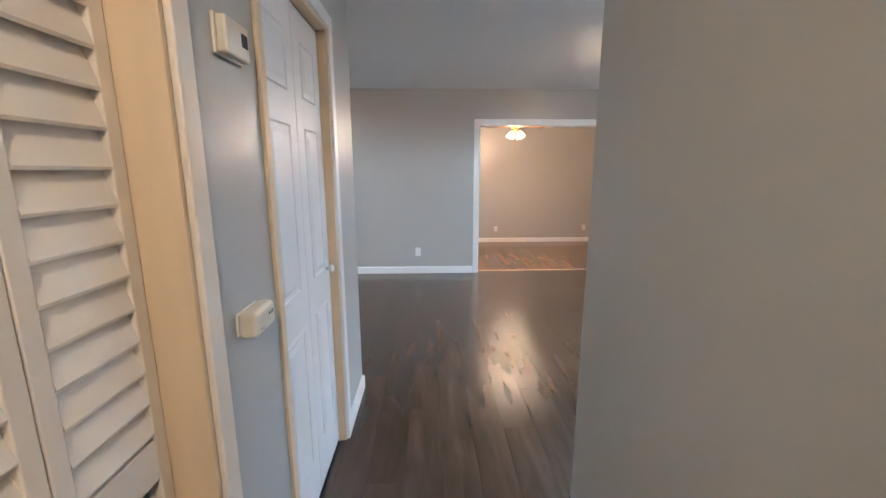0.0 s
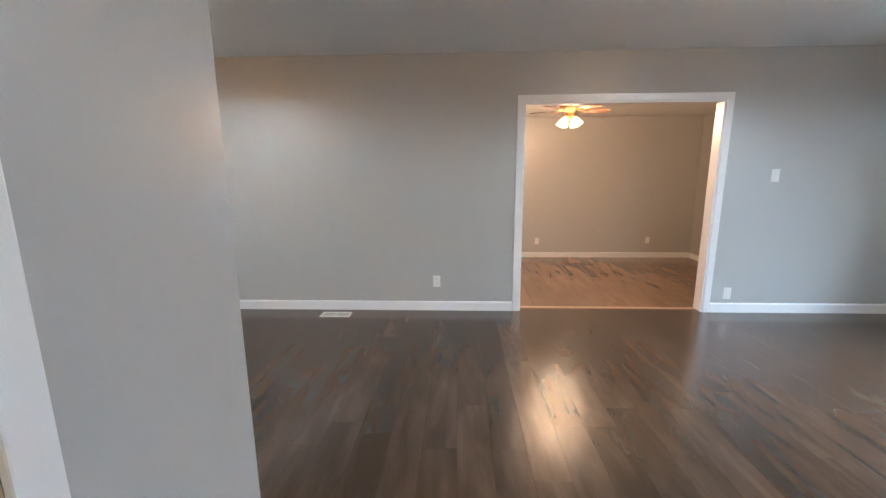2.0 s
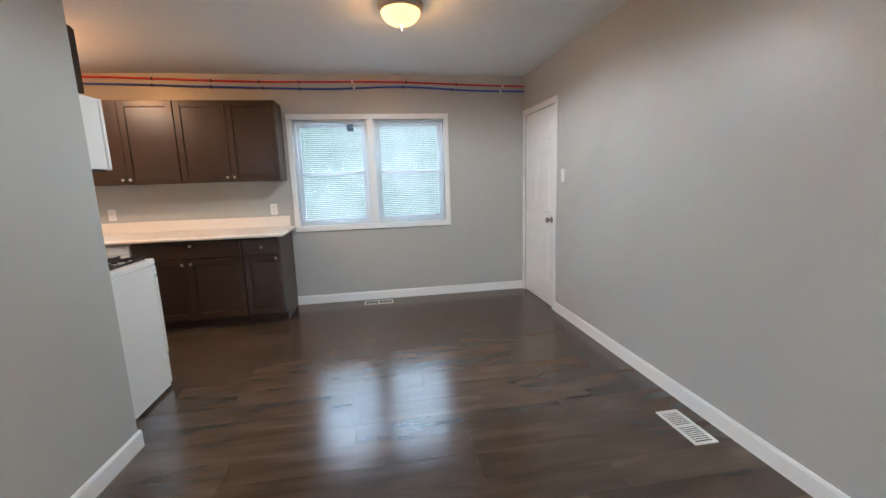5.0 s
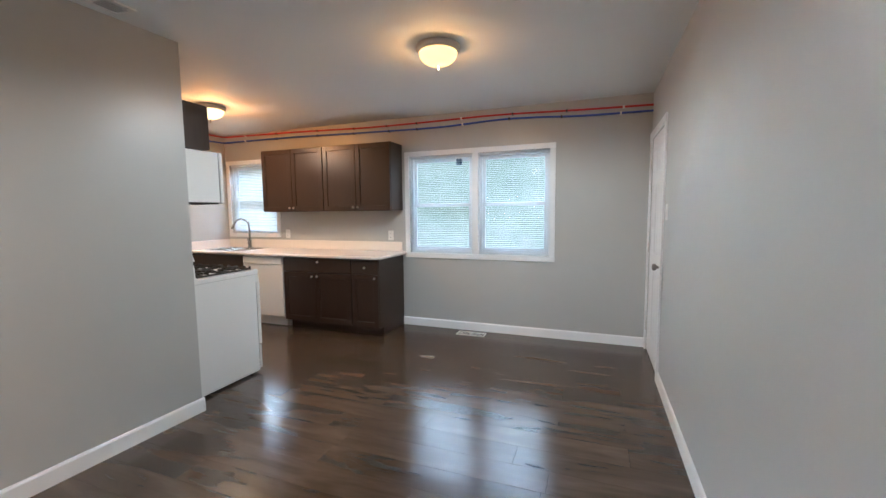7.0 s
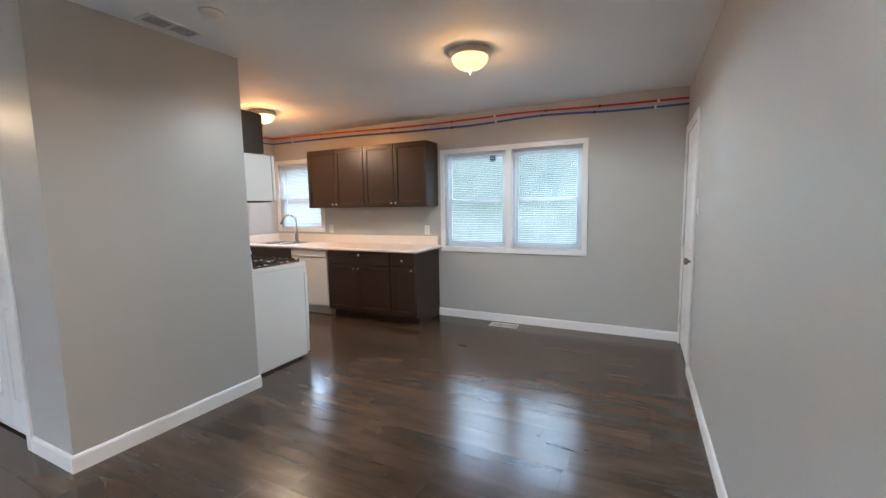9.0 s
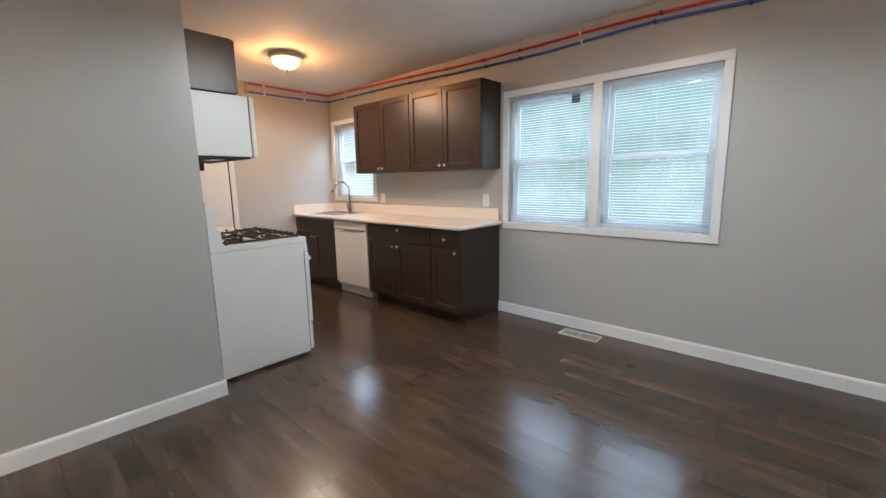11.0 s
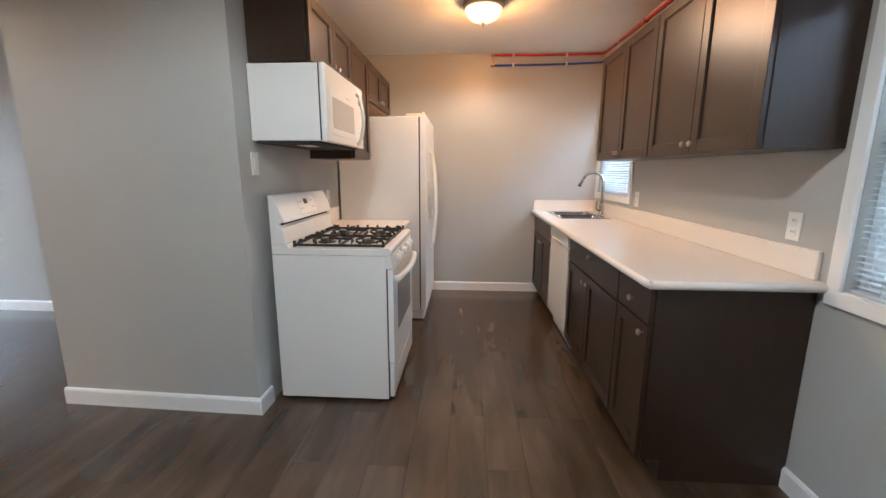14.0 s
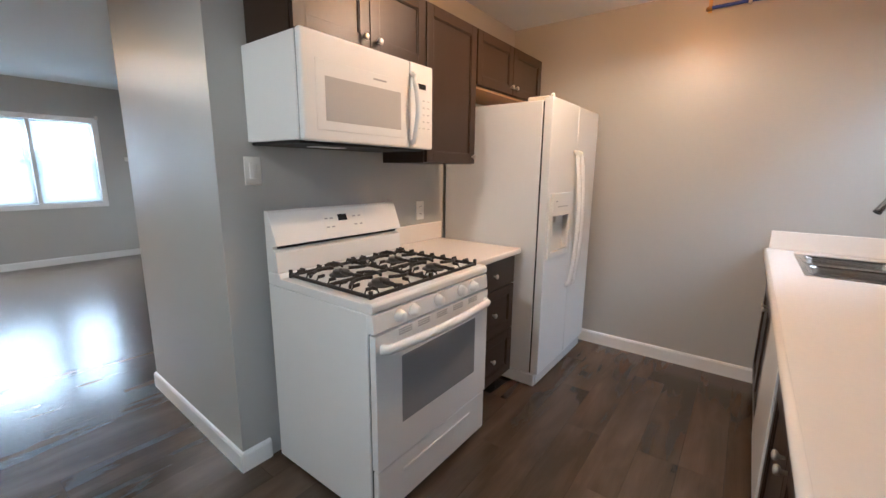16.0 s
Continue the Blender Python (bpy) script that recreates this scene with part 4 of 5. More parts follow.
boxes("display", [(MX - 0.036, 1.93, 1.752, MX - 0.0385, 1.985, 1.776)], DISPLAY, mw)
tagged(boxes("printed_marks", [(MX - 0.036, 1.905 + 0.035 * c, 1.70 - 0.032 * r, MX - 0.0378, 1.917 + 0.035 * c, 1.704 - 0.032 * r) for c in range(3) for r in range(5)], GREYP, mw), kind="stuff")
boxes("badge", [(MX - 0.040, 2.20, 1.742, MX - 0.0412, 2.275, 1.749)], GREYP, mw)

# ---- refrigerator ----
fr = thing("refrigerator", (-1.83, 0.785, 0), "white side-by-side refrigerator with door ice dispenser", "refrigerator")
FY0, FY1, FS = 0.395, 1.255, 0.815
FG, FF = -2.172, -2.218
boxes("body", [(-1.475, FY0, 0.095, FG + 0.012, FY1, 1.775), (-1.475, FY0, 0.012, FG - 0.022, FY1, 0.088)], APPLTEX, fr, 0.004)
boxes("base_grille", [(FG - 0.02, FY0 + 0.02, 0.018, FG - 0.028, FY1 - 0.02, 0.080)], APPL, fr, 0.002)
boxes("foot", [(x, y, 0, x - 0.04, y + 0.04, 0.014) for x in (-1.52, -2.05) for y in (FY0 + 0.03, FY1 - 0.07)], BLACKP, fr)
boxes("door", [(FG, FY0, 0.10, FF, FS - 0.003, 1.79)], APPLTEX, fr, 0.012, 3)
DY0, DY1, DZ0, DZ1 = 0.880, 1.205, 0.86, 1.235
boxes("door", [(FG, FS + 0.003, 0.10, FF, DY0, 1.79), (FG, DY1, 0.10, FF, FY1, 1.79), (FG, DY0, 0.10, FF, DY1, DZ0), (FG, DY0, DZ1, FF, DY1, 1.79)], APPLTEX, fr)
boxes("gasket_gap_fill", [(FG + 0.012, FY0 + 0.006, 0.10, FG, FY1 - 0.004, 1.77)], DARK, fr)
boxes("dispenser_frame", [(FF + 0.01, DY0 - 0.012, DZ0 - 0.012, FF - 0.011, DY0 + 0.022, DZ1 + 0.012), (FF + 0.01, DY1 - 0.022, DZ0 - 0.012, FF - 0.011, DY1 + 0.012, DZ1 + 0.012),
                          (FF + 0.01, DY0 + 0.022, DZ0 - 0.012, FF - 0.011, DY1 - 0.022, DZ0 + 0.025), (FF + 0.03, DY0 + 0.022, 1.105, FF - 0.013, DY1 - 0.022, DZ1 + 0.012)], PLASTIC, fr, 0.005)
boxes("dispenser_recess", [(FG - 0.002, DY0, DZ0, FG - 0.006, DY1, DZ1)], PLASTIC, fr)
boxes("dispenser_paddle", [(FG - 0.007, 0.99, 0.97, FG - 0.020, 1.09, 1.09), (FG - 0.007, 1.00, 1.06, FG - 0.036, 1.08, 1.104)], PLASTIC, fr, 0.005)
tagged(boxes("printed_marks", [(FF - 0.0125, 0.95 + 0.045 * i, 1.16, FF - 0.0140, 0.98 + 0.045 * i, 1.166) for i in range(4)] + [(FF - 0.0125, 1.12, 1.195, FF - 0.0140, 1.15, 1.20)], GREYP, fr), kind="stuff")
for y in (FS - 0.038, FS + 0.038):
    tube("handle", [(FF + 0.001, y, 1.505), (FF - 0.020, y, 1.49)] + [(FF - 0.027 - 0.030 * math.sin(math.pi * i / 14), y, 1.47 - 0.83 * i / 14) for i in range(15)] + [(FF - 0.020, y, 0.62), (FF + 0.001, y, 0.605)], 0.0155, APPL, fr, 12)
for ha, hb in ((FY1 - 0.15, FY1 - 0.03), (FY0 + 0.02, FY0 + 0.13)):
    boxes("hinge_cover", [(-2.05, ha, 1.775, FG - 0.01, hb, 1.803)], IVORY, fr, 0.006)
lathe("hinge_pin", (FF + 0.022, FY1 - 0.05, 1.789), [(0.012, 0), (0.012, 0.022), (0.008, 0.026)], IVORY, fr, "z", 12)


# ---- lamps ----
def ceiling_lamp(at, glow, label):
    lamp = thing("ceiling_lamp", at, label, "lamp", "flush ceiling lamps")
    x, y, z = at
    lathe("rim", (x, y, z), [(0.145, 0), (0.152, -0.012), (0.150, -0.028), (0.140, -0.040), (0.128, -0.046), (0.120, -0.046)], BRONZE, lamp, "z", 40)
    bowl = [(0.130 * math.cos(a_), -0.046 - 0.088 * math.sin(a_)) for a_ in [math.pi / 2 * i / 12 for i in range(12)]]
    b_ = lathe("bowl", (x, y, z), bowl + [(0.012, -0.135)], glow, lamp, "z", 40)
    b_.visible_shadow = False
    lathe("finial", (x, y, z), [(0.012, -0.134), (0.013, -0.140), (0.007, -0.146), (0.010, -0.155), (0.006, -0.168), (0.002, -0.172)], BRONZE, lamp, "z", 14)
    return lamp


ceiling_lamp((-2.14, 4.31, H), GLOW, "lit flush ceiling lamp with frosted glass bowl")
ceiling_lamp((-2.67, 1.55, H), GLOWK, "lit flush ceiling lamp over the kitchen aisle")
ceiling_lamp((2.10, 3.87, H), GLOWK, "lit flush ceiling lamp in the living room")
ceiling_lamp((0.20, -0.75, H), GLOWK, "lit flush ceiling lamp in the hall")

# ceiling fan in the lower room
fx, fy = 1.66, 7.3
fan = thing("ceiling_fan", (fx, fy, FH), "brass ceiling fan with wooden blades and lit glass shades", "fan")
lathe("motor", (fx, fy, FH), [(0.09, 0), (0.10, -0.02), (0.10, -0.05), (0.055, -0.065), (0.055, -0.085), (0.125, -0.11), (0.14, -0.15), (0.13, -0.19), (0.08, -0.215), (0.06, -0.25), (0.065, -0.29), (0.03, -0.315)], BRASS, fan, "z", 28)
for k in range(5):
    an = radians(8 + 72 * k)
    u, v = Vector((math.cos(an), math.sin(an), 0)), Vector((-math.sin(an), math.cos(an), 0))
    bm = bmesh.new()
    c0 = Vector((fx, fy, FH - 0.20))
    outline = [(0.20, -0.045), (0.34, -0.060), (0.48, -0.065), (0.525, -0.045), (0.535, 0.0), (0.525, 0.045), (0.48, 0.065), (0.34, 0.060), (0.20, 0.045)]
    top_ = [bm.verts.new(c0 + u * p + v * q + Vector((0, 0, 0.004 - q * 0.18))) for p, q in outline]
    bot_ = [bm.verts.new(c0 + u * p + v * q + Vector((0, 0, -0.003 - q * 0.18))) for p, q in outline]
    bm.faces.new(top_)
    bm.faces.new(bot_[::-1])
    for i in range(len(outline)):
        bm.faces.new((top_[i], bot_[i], bot_[(i + 1) % len(outline)], top_[(i + 1) % len(outline)]))
    finish("blade", bm, BLADE, fan)
    tube("blade_arm", [c0 + u * 0.11 + Vector((0, 0, 0.01)), c0 + u * 0.17 - Vector((0, 0, 0.008)), c0 + u * 0.26 - Vector((0, 0, 0.006))], 0.010, BRASS, fan, 8)
for k in range(4):
    an = radians(40 + 90 * k)
    d = Vector((math.cos(an), math.sin(an), 0))
    c0 = Vector((fx, fy, FH - 0.285)) + d * 0.05
    tube("shade_arm", [c0 - d * 0.02, c0 + d * 0.02, c0 + d * 0.035 - Vector((0, 0, 0.015))], 0.009, BRASS, fan, 8)
    bm = bmesh.new()
    add_lathe(bm, (0, 0, 0), [(0.022, 0), (0.032, -0.015), (0.050, -0.05), (0.056, -0.08), (0.066, -0.10)], n=20)
    m4 = Matrix.Translation(c0 + d * 0.035 - Vector((0, 0, 0.012))) @ Matrix.Rotation(radians(28), 4, Vector((-d.y, d.x, 0)) * -1)
    bmesh.ops.transform(bm, matrix=m4, verts=bm.verts)
    g_ = finish("shade", bm, GLOWF, fan, smooth=True)
    g_.visible_shadow = False
for dx in (-0.015, 0.02):
    tube("pull_chain", [(fx + dx, fy - 0.03, FH - 0.30), (fx + dx, fy - 0.03, FH - 0.52)], 0.002, BRASS, fan, 6)
    lathe("pull_knob", (fx + dx, fy - 0.03, FH - 0.545), [(0.003, 0), (0.008, 0.008), (0.005, 0.025), (0.002, 0.03)], BRASS, fan, "z", 10)


# ---- pipes along the ceiling ----
def smooth_line(pts, n=10):
    out = []
    for i in range(len(pts) - 1):
        p0, p1, p2, p3 = [Vector(pts[max(0, min(len(pts) - 1, j))]) for j in (i - 1, i, i + 1, i + 2)]
        for k in range(n):
            t_ = k / n
            out.append(0.5 * ((2 * p1) + (p2 - p0) * t_ + (2 * p0 - 5 * p1 + 4 * p2 - p3) * t_ ** 2 + (3 * p1 - p0 - 3 * p2 + p3) * t_ ** 3))
    return out + [Vector(pts[-1])]


XP, YP = W + 0.022, S + 0.022
red_w = [(XP, N, 2.398), (XP, 5.2, 2.412), (XP, 4.3, 2.440), (XP, 3.5, 2.436), (XP, 2.68, 2.438), (XP, 1.6, 2.468), (XP, 0.55, 2.486)]
red_s = [(XP + 0.015, YP + 0.05, 2.489), (XP + 0.07, YP + 0.006, 2.490), (-3.4, YP, 2.487), (-2.83, YP, 2.490)]
blue_w = [(XP, N, 2.343), (XP, 5.2, 2.352), (XP, 4.7, 2.380), (XP, 4.3, 2.388), (XP, 3.6, 2.366), (XP, 2.68, 2.380), (XP, 1.6, 2.405), (XP, 0.55, 2.412)]
blue_s = [(XP + 0.015, YP + 0.05, 2.410), (XP + 0.07, YP + 0.006, 2.408), (-3.4, YP, 2.398), (-2.83, YP, 2.394)]
for nm, pts, m_ in (("red", red_w + red_s, RED), ("blue", blue_w + blue_s, BLUE)):
    pipe = thing("water_pipe", pts[-1], nm + " plastic water pipe clipped along the wall", "pipe", "water pipes under the ceiling")
    line = smooth_line(pts)
    tube("run", line, 0.0105, m_, pipe, 10)
    for y in (5.55, 5.0, 4.45, 3.9, 3.35, 2.95, 2.45, 1.9, 1.3, 0.75):
        near = min(line, key=lambda p: abs(p.y - y) + 10 * abs(p.x - XP))
        boxes("clip", [(W, near.y - 0.009, near.z - 0.013, near.x + 0.012, near.y + 0.008, near.z + 0.013)], BLACKP if int(y * 20) % 3 else PLASTIC, pipe, 0.003)
    for x in (-3.55, -3.05):
        near = min(line, key=lambda p: abs(p.x - x) + 10 * abs(p.y - YP))
        boxes("clip", [(near.x - 0.009, S, near.z - 0.016, near.x + 0.009, near.y + 0.013, near.z + 0.016)], PLASTIC, pipe, 0.003)
    e_ = Vector(pts[-1])
    tube("elbow", [e_, e_ + Vector((0.012, 0, 0)), e_ + Vector((0.02, -0.008, 0)), e_ + Vector((0.022, -0.020, 0))], 0.0135, BRASS, pipe, 10)


br = thing("pipe_bracket", (-2.815, S, 2.44), "small brass bracket holding the two pipe ends", "bracket")
boxes("plate", [(-2.828, S, 2.372, -2.808, S + 0.005, 2.508)], BRASS, br, 0.001)
boxes("lug", [(-2.830, S + 0.005, z_ - 0.012, -2.806, S + 0.016, z_ + 0.012) for z_ in (2.394, 2.490)], BRASS, br, 0.002)


# ---- switches, outlets, vents and small things ----
def plate(name, label, category, at, face, holes, group):
    """A wall plate; face: 'x+', 'x-', 'y-'. holes: 'outlet' or 'switch'."""
    x, y, z = at
    ob = thing(name, at, label, category, group)
    w, h_, t_ = 0.037, 0.060, 0.006

    def bx(u0, z0, u1, z1, d0, d1):
        if face[0] == "x":
            s_ = 1 if face[1] == "+" else -1
            return (x + s_ * d0, y + u0, z + z0, x + s_ * d1, y + u1, z + z1)
        s_ = 1 if face[1] == "+" else -1
        return (x + u0, y + s_ * d0, z + z0, x + u1, y + s_ * d1, z + z1)
    boxes("cover", [bx(-w, -h_, w, h_, 0, t_)], PLASTIC, ob, 0.003)
    if holes == "outlet":
        boxes("socket", [bx(-0.017, s_ * 0.024 - 0.015, 0.017, s_ * 0.024 + 0.015, t_ - 0.001, t_ + 0.002) for s_ in (-1, 1)], PLASTIC, ob, 0.002)
        boxes("slot", [bx(u - 0.0012, s_ * 0.024 - 0.004, u + 0.0012, s_ * 0.024 + 0.006, t_ + 0.001, t_ + 0.0026) for s_ in (-1, 1) for u in (-0.006, 0.006)], DARK, ob)
    elif holes == "switch":
        boxes("rocker", [bx(-0.016, -0.033, 0.016, 0.033, t_ - 0.001, t_ + 0.004)], PLASTIC, ob, 0.002)
    return ob


OG, SG = "wall outlets", "light switches"
plate("outlet", "white duplex wall outlet on grey wall", "outlet", (0.007, N, 0.313), "y-", "outlet", OG)
plate("outlet", "white blank wall plate above the baseboard", "outlet", (2.944, N, 0.20), "y-", "blank", OG)
plate("outlet", "white duplex wall outlet in the lower room", "outlet", (1.72, FN, 0.105), "y-", "outlet", OG)
plate("outlet", "white duplex wall outlet in the lower room", "outlet", (3.80, FN, 0.125), "y-", "outlet", OG)
plate("light_switch", "white rocker light switch on grey wall", "switch", (3.25, N, 1.37), "y-", "switch", SG)
plate("light_switch", "white rocker light switch beside the door", "switch", (-2.887, N, 1.373), "y-", "switch", SG)
plate("outlet", "white duplex outlet above the worktop", "outlet", (W, 2.96, 1.108), "x+", "outlet", OG)
plate("outlet", "white duplex outlet beside the kitchen window", "outlet", (W, 1.36, 1.112), "x+", "outlet", OG)
plate("light_switch", "white rocker switch on the wall beside the stove", "switch", (K, 2.605, 1.365), "x-", "switch", SG)
plate("outlet", "white duplex outlet above the small worktop", "outlet", (K, 1.50, 1.118), "x-", "outlet", OG)
plate("outlet", "white duplex wall outlet in the living room", "outlet", (3.2, LS, 0.33), "y+", "outlet", OG)


def floor_vent(x0, y0, x1, y1, z, label, up=1, louvre="long", name="floor_vent"):
    v = thing(name, ((x0 + x1) / 2, (y0 + y1) / 2, z), label, "vent", "air vents")
    b_ = 0.018
    z0, z1 = (z, z + 0.006) if up > 0 else (z - 0.010, z)
    boxes("frame", [(x0, y0, z0, x0 + b_, y1, z1), (x1 - b_, y0, z0, x1, y1, z1), (x0 + b_, y0, z0, x1 - b_, y0 + b_, z1), (x0 + b_, y1 - b_, z0, x1 - b_, y1, z1)], PLASTIC, v, 0.0015)
    boxes("well", [(x0 + b_, y0 + b_, z0 + 0.0005, x1 - b_, y1 - b_, z0 + 0.0015) if up > 0 else (x0 + b_, y0 + b_, z1 - 0.0015, x1 - b_, y1 - b_, z1 - 0.0005)], DARK, v)
    fins = []
    if x1 - x0 > y1 - y0:
        n_ = int((x1 - x0 - 2 * b_) / 0.016)
        fins = [(x0 + b_ + (i + 0.5) * 0.016 - 0.003, y0 + b_, z0 + 0.0015, x0 + b_ + (i + 0.5) * 0.016 + 0.003, y1 - b_, z1 - 0.001) for i in range(n_)]
        fins.append(((x0 + x1) / 2 - 0.008, y0 + b_, z0 + 0.002, (x0 + x1) / 2 + 0.008, y1 - b_, z1 - 0.0005))
    else:
        n_ = int((y1 - y0 - 2 * b_) / 0.016)
        fins = [(x0 + b_, y0 + b_ + (i + 0.5) * 0.016 - 0.003, z0 + 0.0015, x1 - b_, y0 + b_ + (i + 0.5) * 0.016 + 0.003, z1 - 0.001) for i in range(n_)]
        fins.append((x0 + b_, (y0 + y1) / 2 - 0.008, z0 + 0.002, x1 - b_, (y0 + y1) / 2 + 0.008, z1 - 0.0005))
    if up < 0:
        fins = [((x0 + x1) / 2 - 0.012, y0 + b_, z0 + 0.002, (x0 + x1) / 2 + 0.012, y1 - b_, z1 - 0.002)]
        fins += [(x0 + b_, y0 + b_ + 0.022 * i - 0.0012, z0 + 0.003, x1 - b_, y0 + b_ + 0.022 * i + 0.0012, z1 - 0.002) for i in range(1, 5)]
    boxes("fin", fins, PLASTIC, v)
    return v


floor_vent(-1.165, 5.60, -0.865, 5.735, 0.0005, "white metal floor register beside the wall")
floor_vent(-3.870, 3.875, -3.725, 4.205, 0.0005, "white metal floor register below the window")
floor_vent(-1.065, 2.81, -0.745, 2.955, H - 0.0005, "white ceiling air vent with dark slots", up=-1, name="ceiling_vent")

sm = thing("smoke_alarm", (-0.89, 3.28, H), "round white smoke alarm on the ceiling", "smoke alarm")
lathe("housing", (-0.89, 3.28, H), [(0.068, 0), (0.068, -0.010), (0.062, -0.014), (0.062, -0.022), (0.055, -0.036), (0.030, -0.042), (0.010, -0.043)], PLASTIC, sm, "z", 28)
lathe("slot_ring", (-0.89, 3.28, H - 0.0145), [(0.0635, 0), (0.0635, -0.004)], GREYP, sm, "z", 28)

th = thing("thermostat", (HL, 1.20, 1.75), "white wall thermostat with small dark display", "thermostat")
boxes("base", [(HL, 1.135, 1.708, HL + 0.008, 1.262, 1.795)], IVORY, th, 0.003)
boxes("housing", [(HL + 0.008, 1.140, 1.712, HL + 0.030, 1.257, 1.791)], IVORY, th, 0.005)
boxes("display", [(HL + 0.029, 1.215, 1.742, HL + 0.0312, 1.245, 1.772)], DISPLAY, th)
co = thing("gas_alarm", (HL, 1.16, 1.09), "white plug-in gas alarm on the hall wall", "alarm")
boxes("socket_plate", [(HL, 1.11, 1.064, HL + 0.005, 1.22, 1.121)], PLASTIC, co, 0.002)
boxes("housing", [(HL + 0.005, 1.103, 1.060, HL + 0.052, 1.225, 1.125)], IVORY, co, 0.014, 4)
tagged(boxes("vent_slot", [(HL + 0.0515, 1.180 + 0.010 * i, 1.096, HL + 0.0525, 1.184 + 0.010 * i, 1.104) for i in range(3)], DARK, co), kind="stuff")
tagged(boxes("printed_marks", [(HL + 0.0515, 1.125, 1.075, HL + 0.0524, 1.15, 1.078)], GREYP, co), kind="stuff")

ch = thing("door_chime", (E, 1.356, 1.495), "small white box on the living room wall", "wall box")
boxes("housing", [(E - 0.028, 1.318, 1.465, E, 1.394, 1.527)], PLASTIC, ch, 0.004)
rod = thing("curtain_bracket", (E, 1.672, 2.08), "grey metal curtain rod bracket above the window", "bracket")
boxes("bracket", [(E - 0.020, 1.655, 2.045, E - 0.0165, 1.695, 2.105), (E - 0.070, 1.668, 2.070, E - 0.020, 1.682, 2.084)], NICKEL, rod, 0.001)

# ---- outdoors ----
tagged(boxes("ground", [(-400, -400, -0.8, 400, 400, -0.55)], GRASS), "green lawn round the house", "ground", kind="structure")
tagged(boxes("roof", [(W - 0.5, -1.7, H + 0.16, E + 0.5, FN + 0.5, H + 0.26)], SIDING), "plain roof over the house", "roof", kind="structure")

BACK = bpy.data.materials.new("glowing_greenery")
BACK.use_nodes = True
nt = BACK.node_tree
nt.nodes.clear()
tc = nt.nodes.new("ShaderNodeTexCoord")
n1 = nt.nodes.new("ShaderNodeTexNoise")
n1.inputs["Scale"].default_value, n1.inputs["Detail"].default_value = 0.5, 9
n1.inputs["Roughness"].default_value = 0.65
rp = nt.nodes.new("ShaderNodeValToRGB")
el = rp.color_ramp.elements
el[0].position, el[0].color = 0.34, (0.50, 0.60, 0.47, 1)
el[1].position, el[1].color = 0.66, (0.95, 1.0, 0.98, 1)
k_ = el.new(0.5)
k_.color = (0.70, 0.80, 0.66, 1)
# the greenery emits its own light in place of daylight falling on trees
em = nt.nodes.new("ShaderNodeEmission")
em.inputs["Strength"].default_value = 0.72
ou = nt.nodes.new("ShaderNodeOutputMaterial")
nt.links.new(tc.outputs["Object"], n1.inputs["Vector"])
nt.links.new(n1.outputs["Fac"], rp.inputs[0])
# above the trees the glow turns to bright overcast sky, added for floor reflections
sep = nt.nodes.new("ShaderNodeSeparateXYZ")
nt.links.new(tc.outputs["Object"], sep.inputs[0])
rag = nt.nodes.new("ShaderNodeMath")
rag.operation = "MULTIPLY_ADD"
rag.inputs[1].default_value = 2.5
nt.links.new(n1.outputs["Fac"], rag.inputs[0])
nt.links.new(sep.outputs[2], rag.inputs[2])
up = nt.nodes.new("ShaderNodeMapRange")
up.inputs["From Min"].default_value, up.inputs["From Max"].default_value = 6.2, 7.6
nt.links.new(rag.outputs[0], up.inputs["Value"])
skymix = nt.nodes.new("ShaderNodeMixRGB")
skymix.inputs[2].default_value = (14.0, 14.9, 15.5, 1)
nt.links.new(up.outputs[0], skymix.inputs[0])
nt.links.new(rp.outputs[0], skymix.inputs[1])
nt.links.new(skymix.outputs[0], em.inputs[0])
nt.links.new(em.outputs[0], ou.inputs[0])
tagged(boxes("backdrop", [(-13.1, -14, -0.6, -13.0, 24, 12.0)], BACK), "glowing backdrop of blurred green trees under an added bright sky", "trees", kind="structure")
STREET = mat("overcast_glare", (0.8, 0.82, 0.84), 0.9, bump=0.0, emit=((0.93, 0.97, 1.0), 1.8))
tagged(boxes("backdrop_street", [(13.0, -14, -0.6, 13.1, 24, 5.5)], STREET), "bright overcast glare across the street", "backdrop", kind="structure")

# ---- floor planks ----
PW_, PL_ = 0.182, 1.22
rng = random.Random(7)
shared = {}


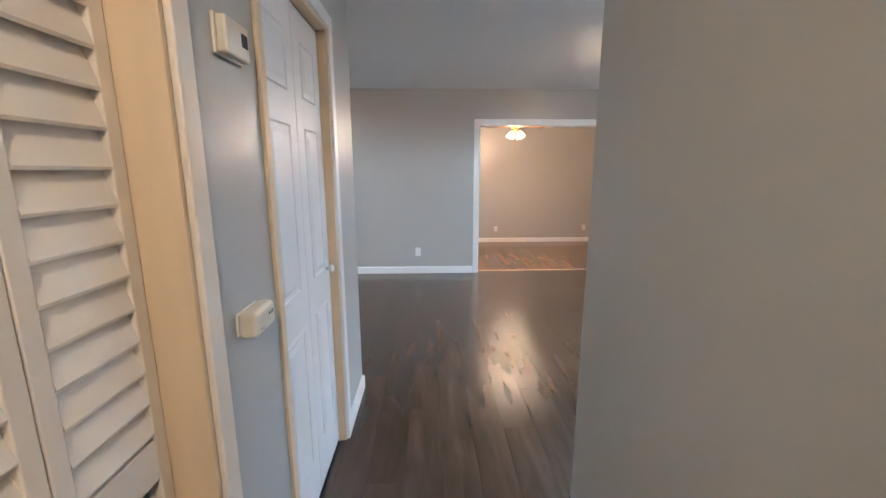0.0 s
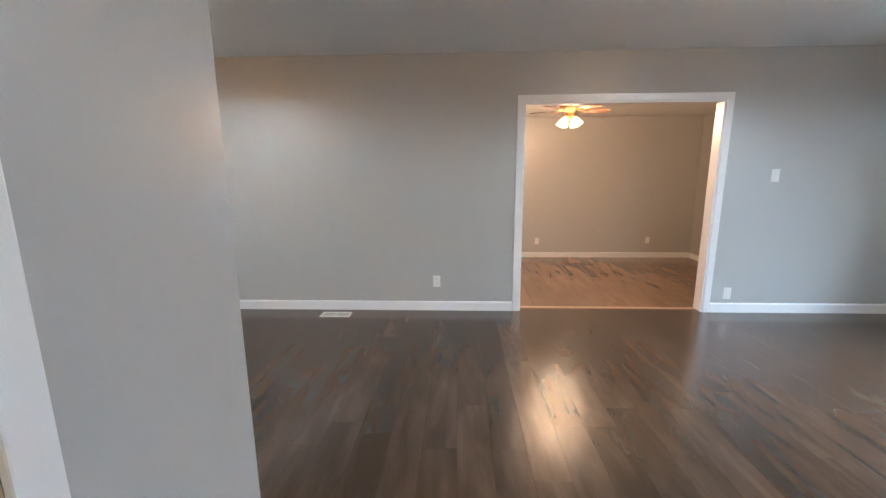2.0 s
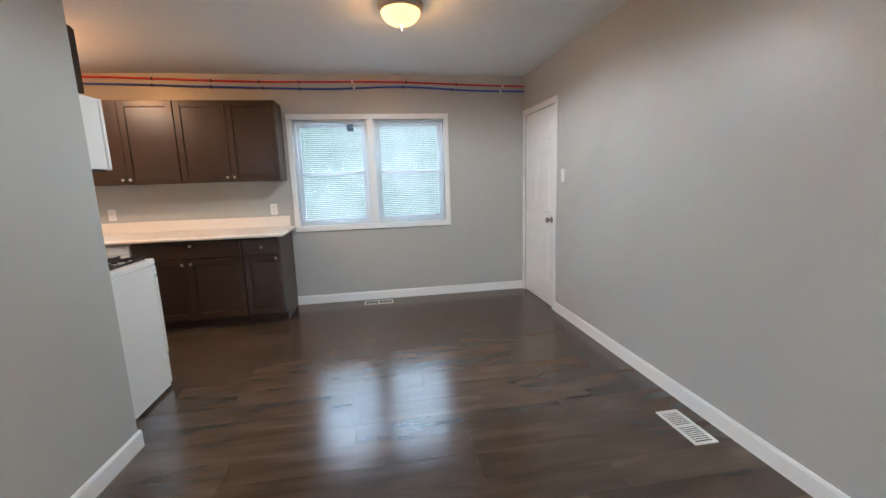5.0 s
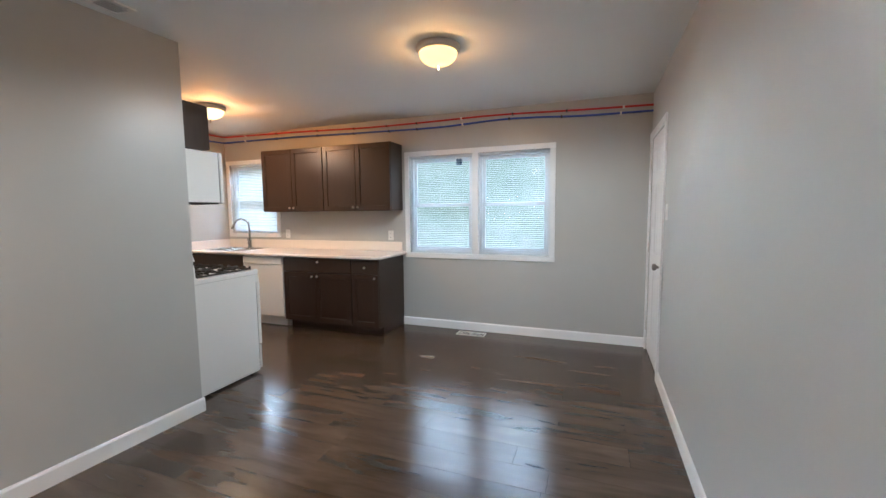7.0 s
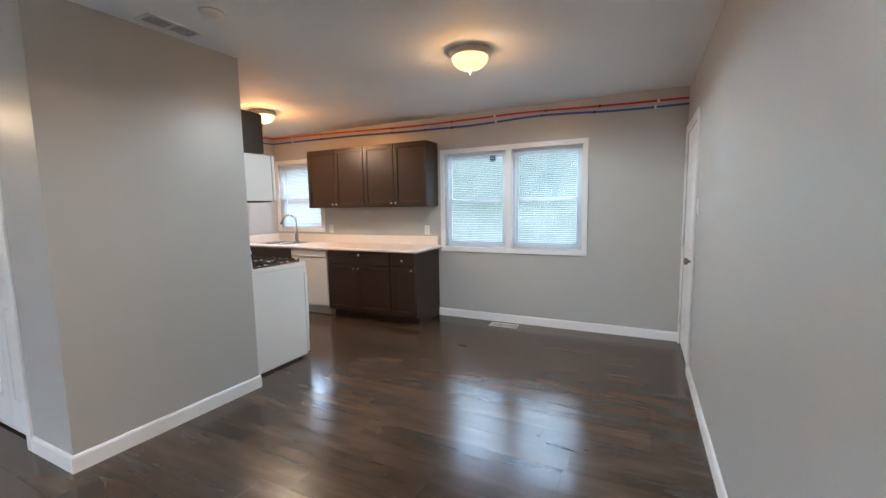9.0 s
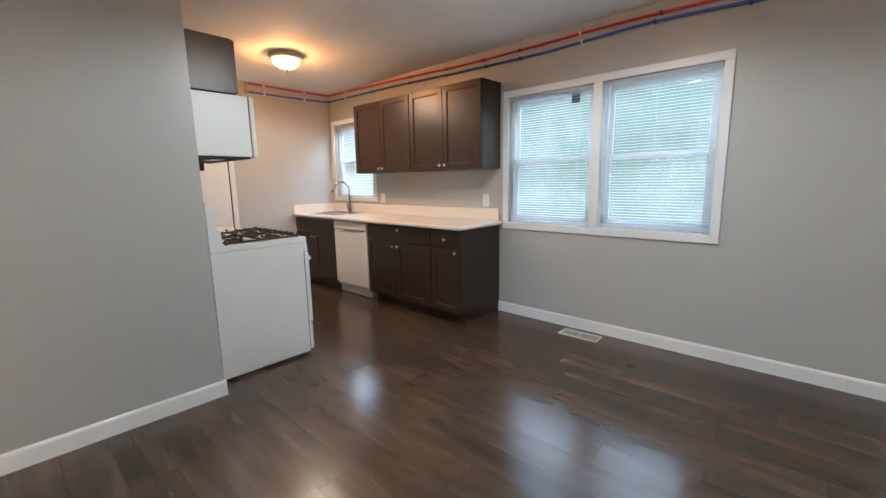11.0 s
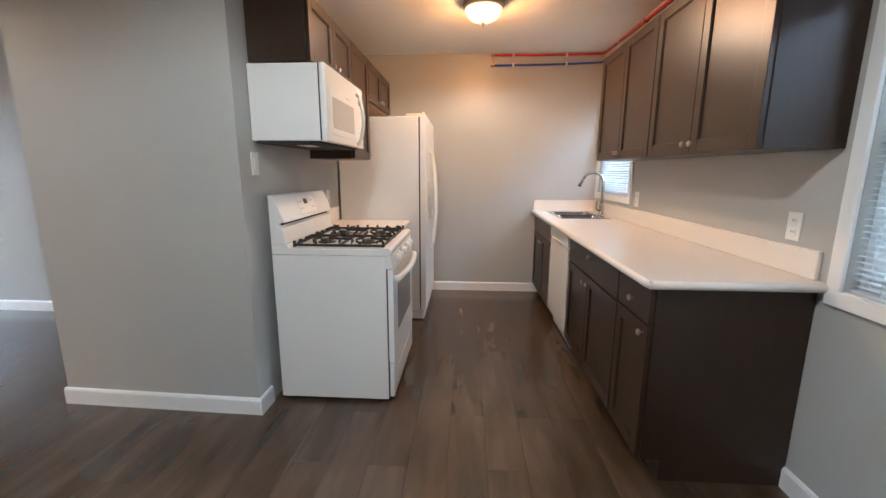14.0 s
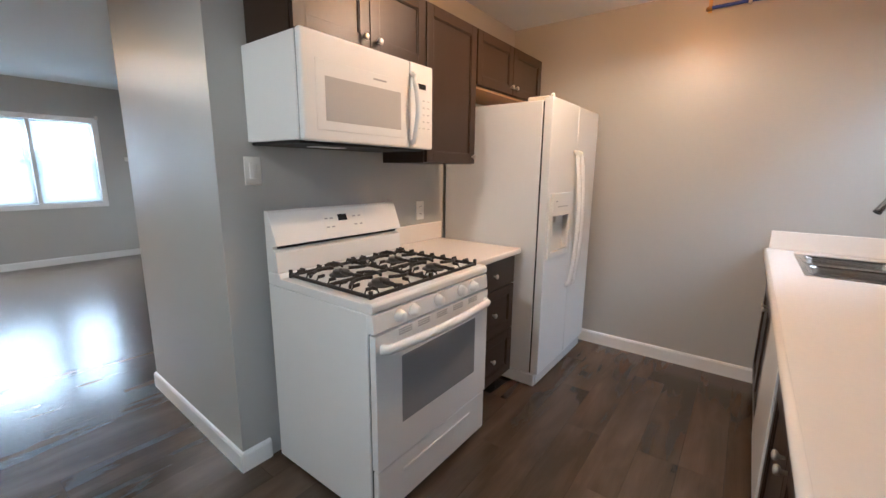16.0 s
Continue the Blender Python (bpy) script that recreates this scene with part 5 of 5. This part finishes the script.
def plank(parent, x0, x1, y0, y1, z):
    """One board; the boards of one size share a mesh."""
    key = (round(x1 - x0, 3), round(y1 - y0, 3), round(z, 3))
    if key not in shared:
        bm_ = bmesh.new()
        g_, c_ = 0.0003, 0.0005
        lx, ly = x1 - x0, y1 - y0
        lo_ = [bm_.verts.new(p) for p in ((g_, g_, -0.011), (lx - g_, g_, -0.011), (lx - g_, ly - g_, -0.011), (g_, ly - g_, -0.011))]
        mi_ = [bm_.verts.new(p) for p in ((g_, g_, -0.0005), (lx - g_, g_, -0.0005), (lx - g_, ly - g_, -0.0005), (g_, ly - g_, -0.0005))]
        hi_ = [bm_.verts.new(p) for p in ((g_ + c_, g_ + c_, 0), (lx - g_ - c_, g_ + c_, 0), (lx - g_ - c_, ly - g_ - c_, 0), (g_ + c_, ly - g_ - c_, 0))]
        for a_, b_ in ((lo_, mi_), (mi_, hi_)):
            for i in range(4):
                bm_.faces.new((a_[i], a_[(i + 1) % 4], b_[(i + 1) % 4], b_[i]))
        bm_.faces.new(hi_)
        me = bpy.data.meshes.new("plank")
        bm_.to_mesh(me)
        bm_.free()
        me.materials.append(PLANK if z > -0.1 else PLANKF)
        shared[key] = me
    o = new("plank", shared[key])
    put(o, parent)
    o.location = (x0, y0, z)


def lay(parent, xa, xb, spans, z):
    x = xa
    while x < xb - 0.01:
        x1 = min(x + PW_, xb)
        xc = (x + x1) / 2
        ya, yb = spans(xc)
        y = ya - rng.choice((0.0, 0.2, 0.41, 0.61, 0.81, 1.0))
        while y < yb - 0.02:
            a_, b_ = max(y, ya), min(y + PL_, yb)
            if b_ - a_ > 0.03:
                plank(parent, x, x1, a_, b_, z)
            y += PL_
        x = x1


def main_span(x):
    if x < K + 0.05:
        return S - 0.02, N + 0.075
    if x < HL - 0.05:
        return PH - 0.04, N + 0.075
    if x < HR + 0.05:
        return -1.2, N + 0.075
    return LS - 0.02, N + 0.075


lay(floor, W - 0.01, E + 0.01, main_span, 0.0)
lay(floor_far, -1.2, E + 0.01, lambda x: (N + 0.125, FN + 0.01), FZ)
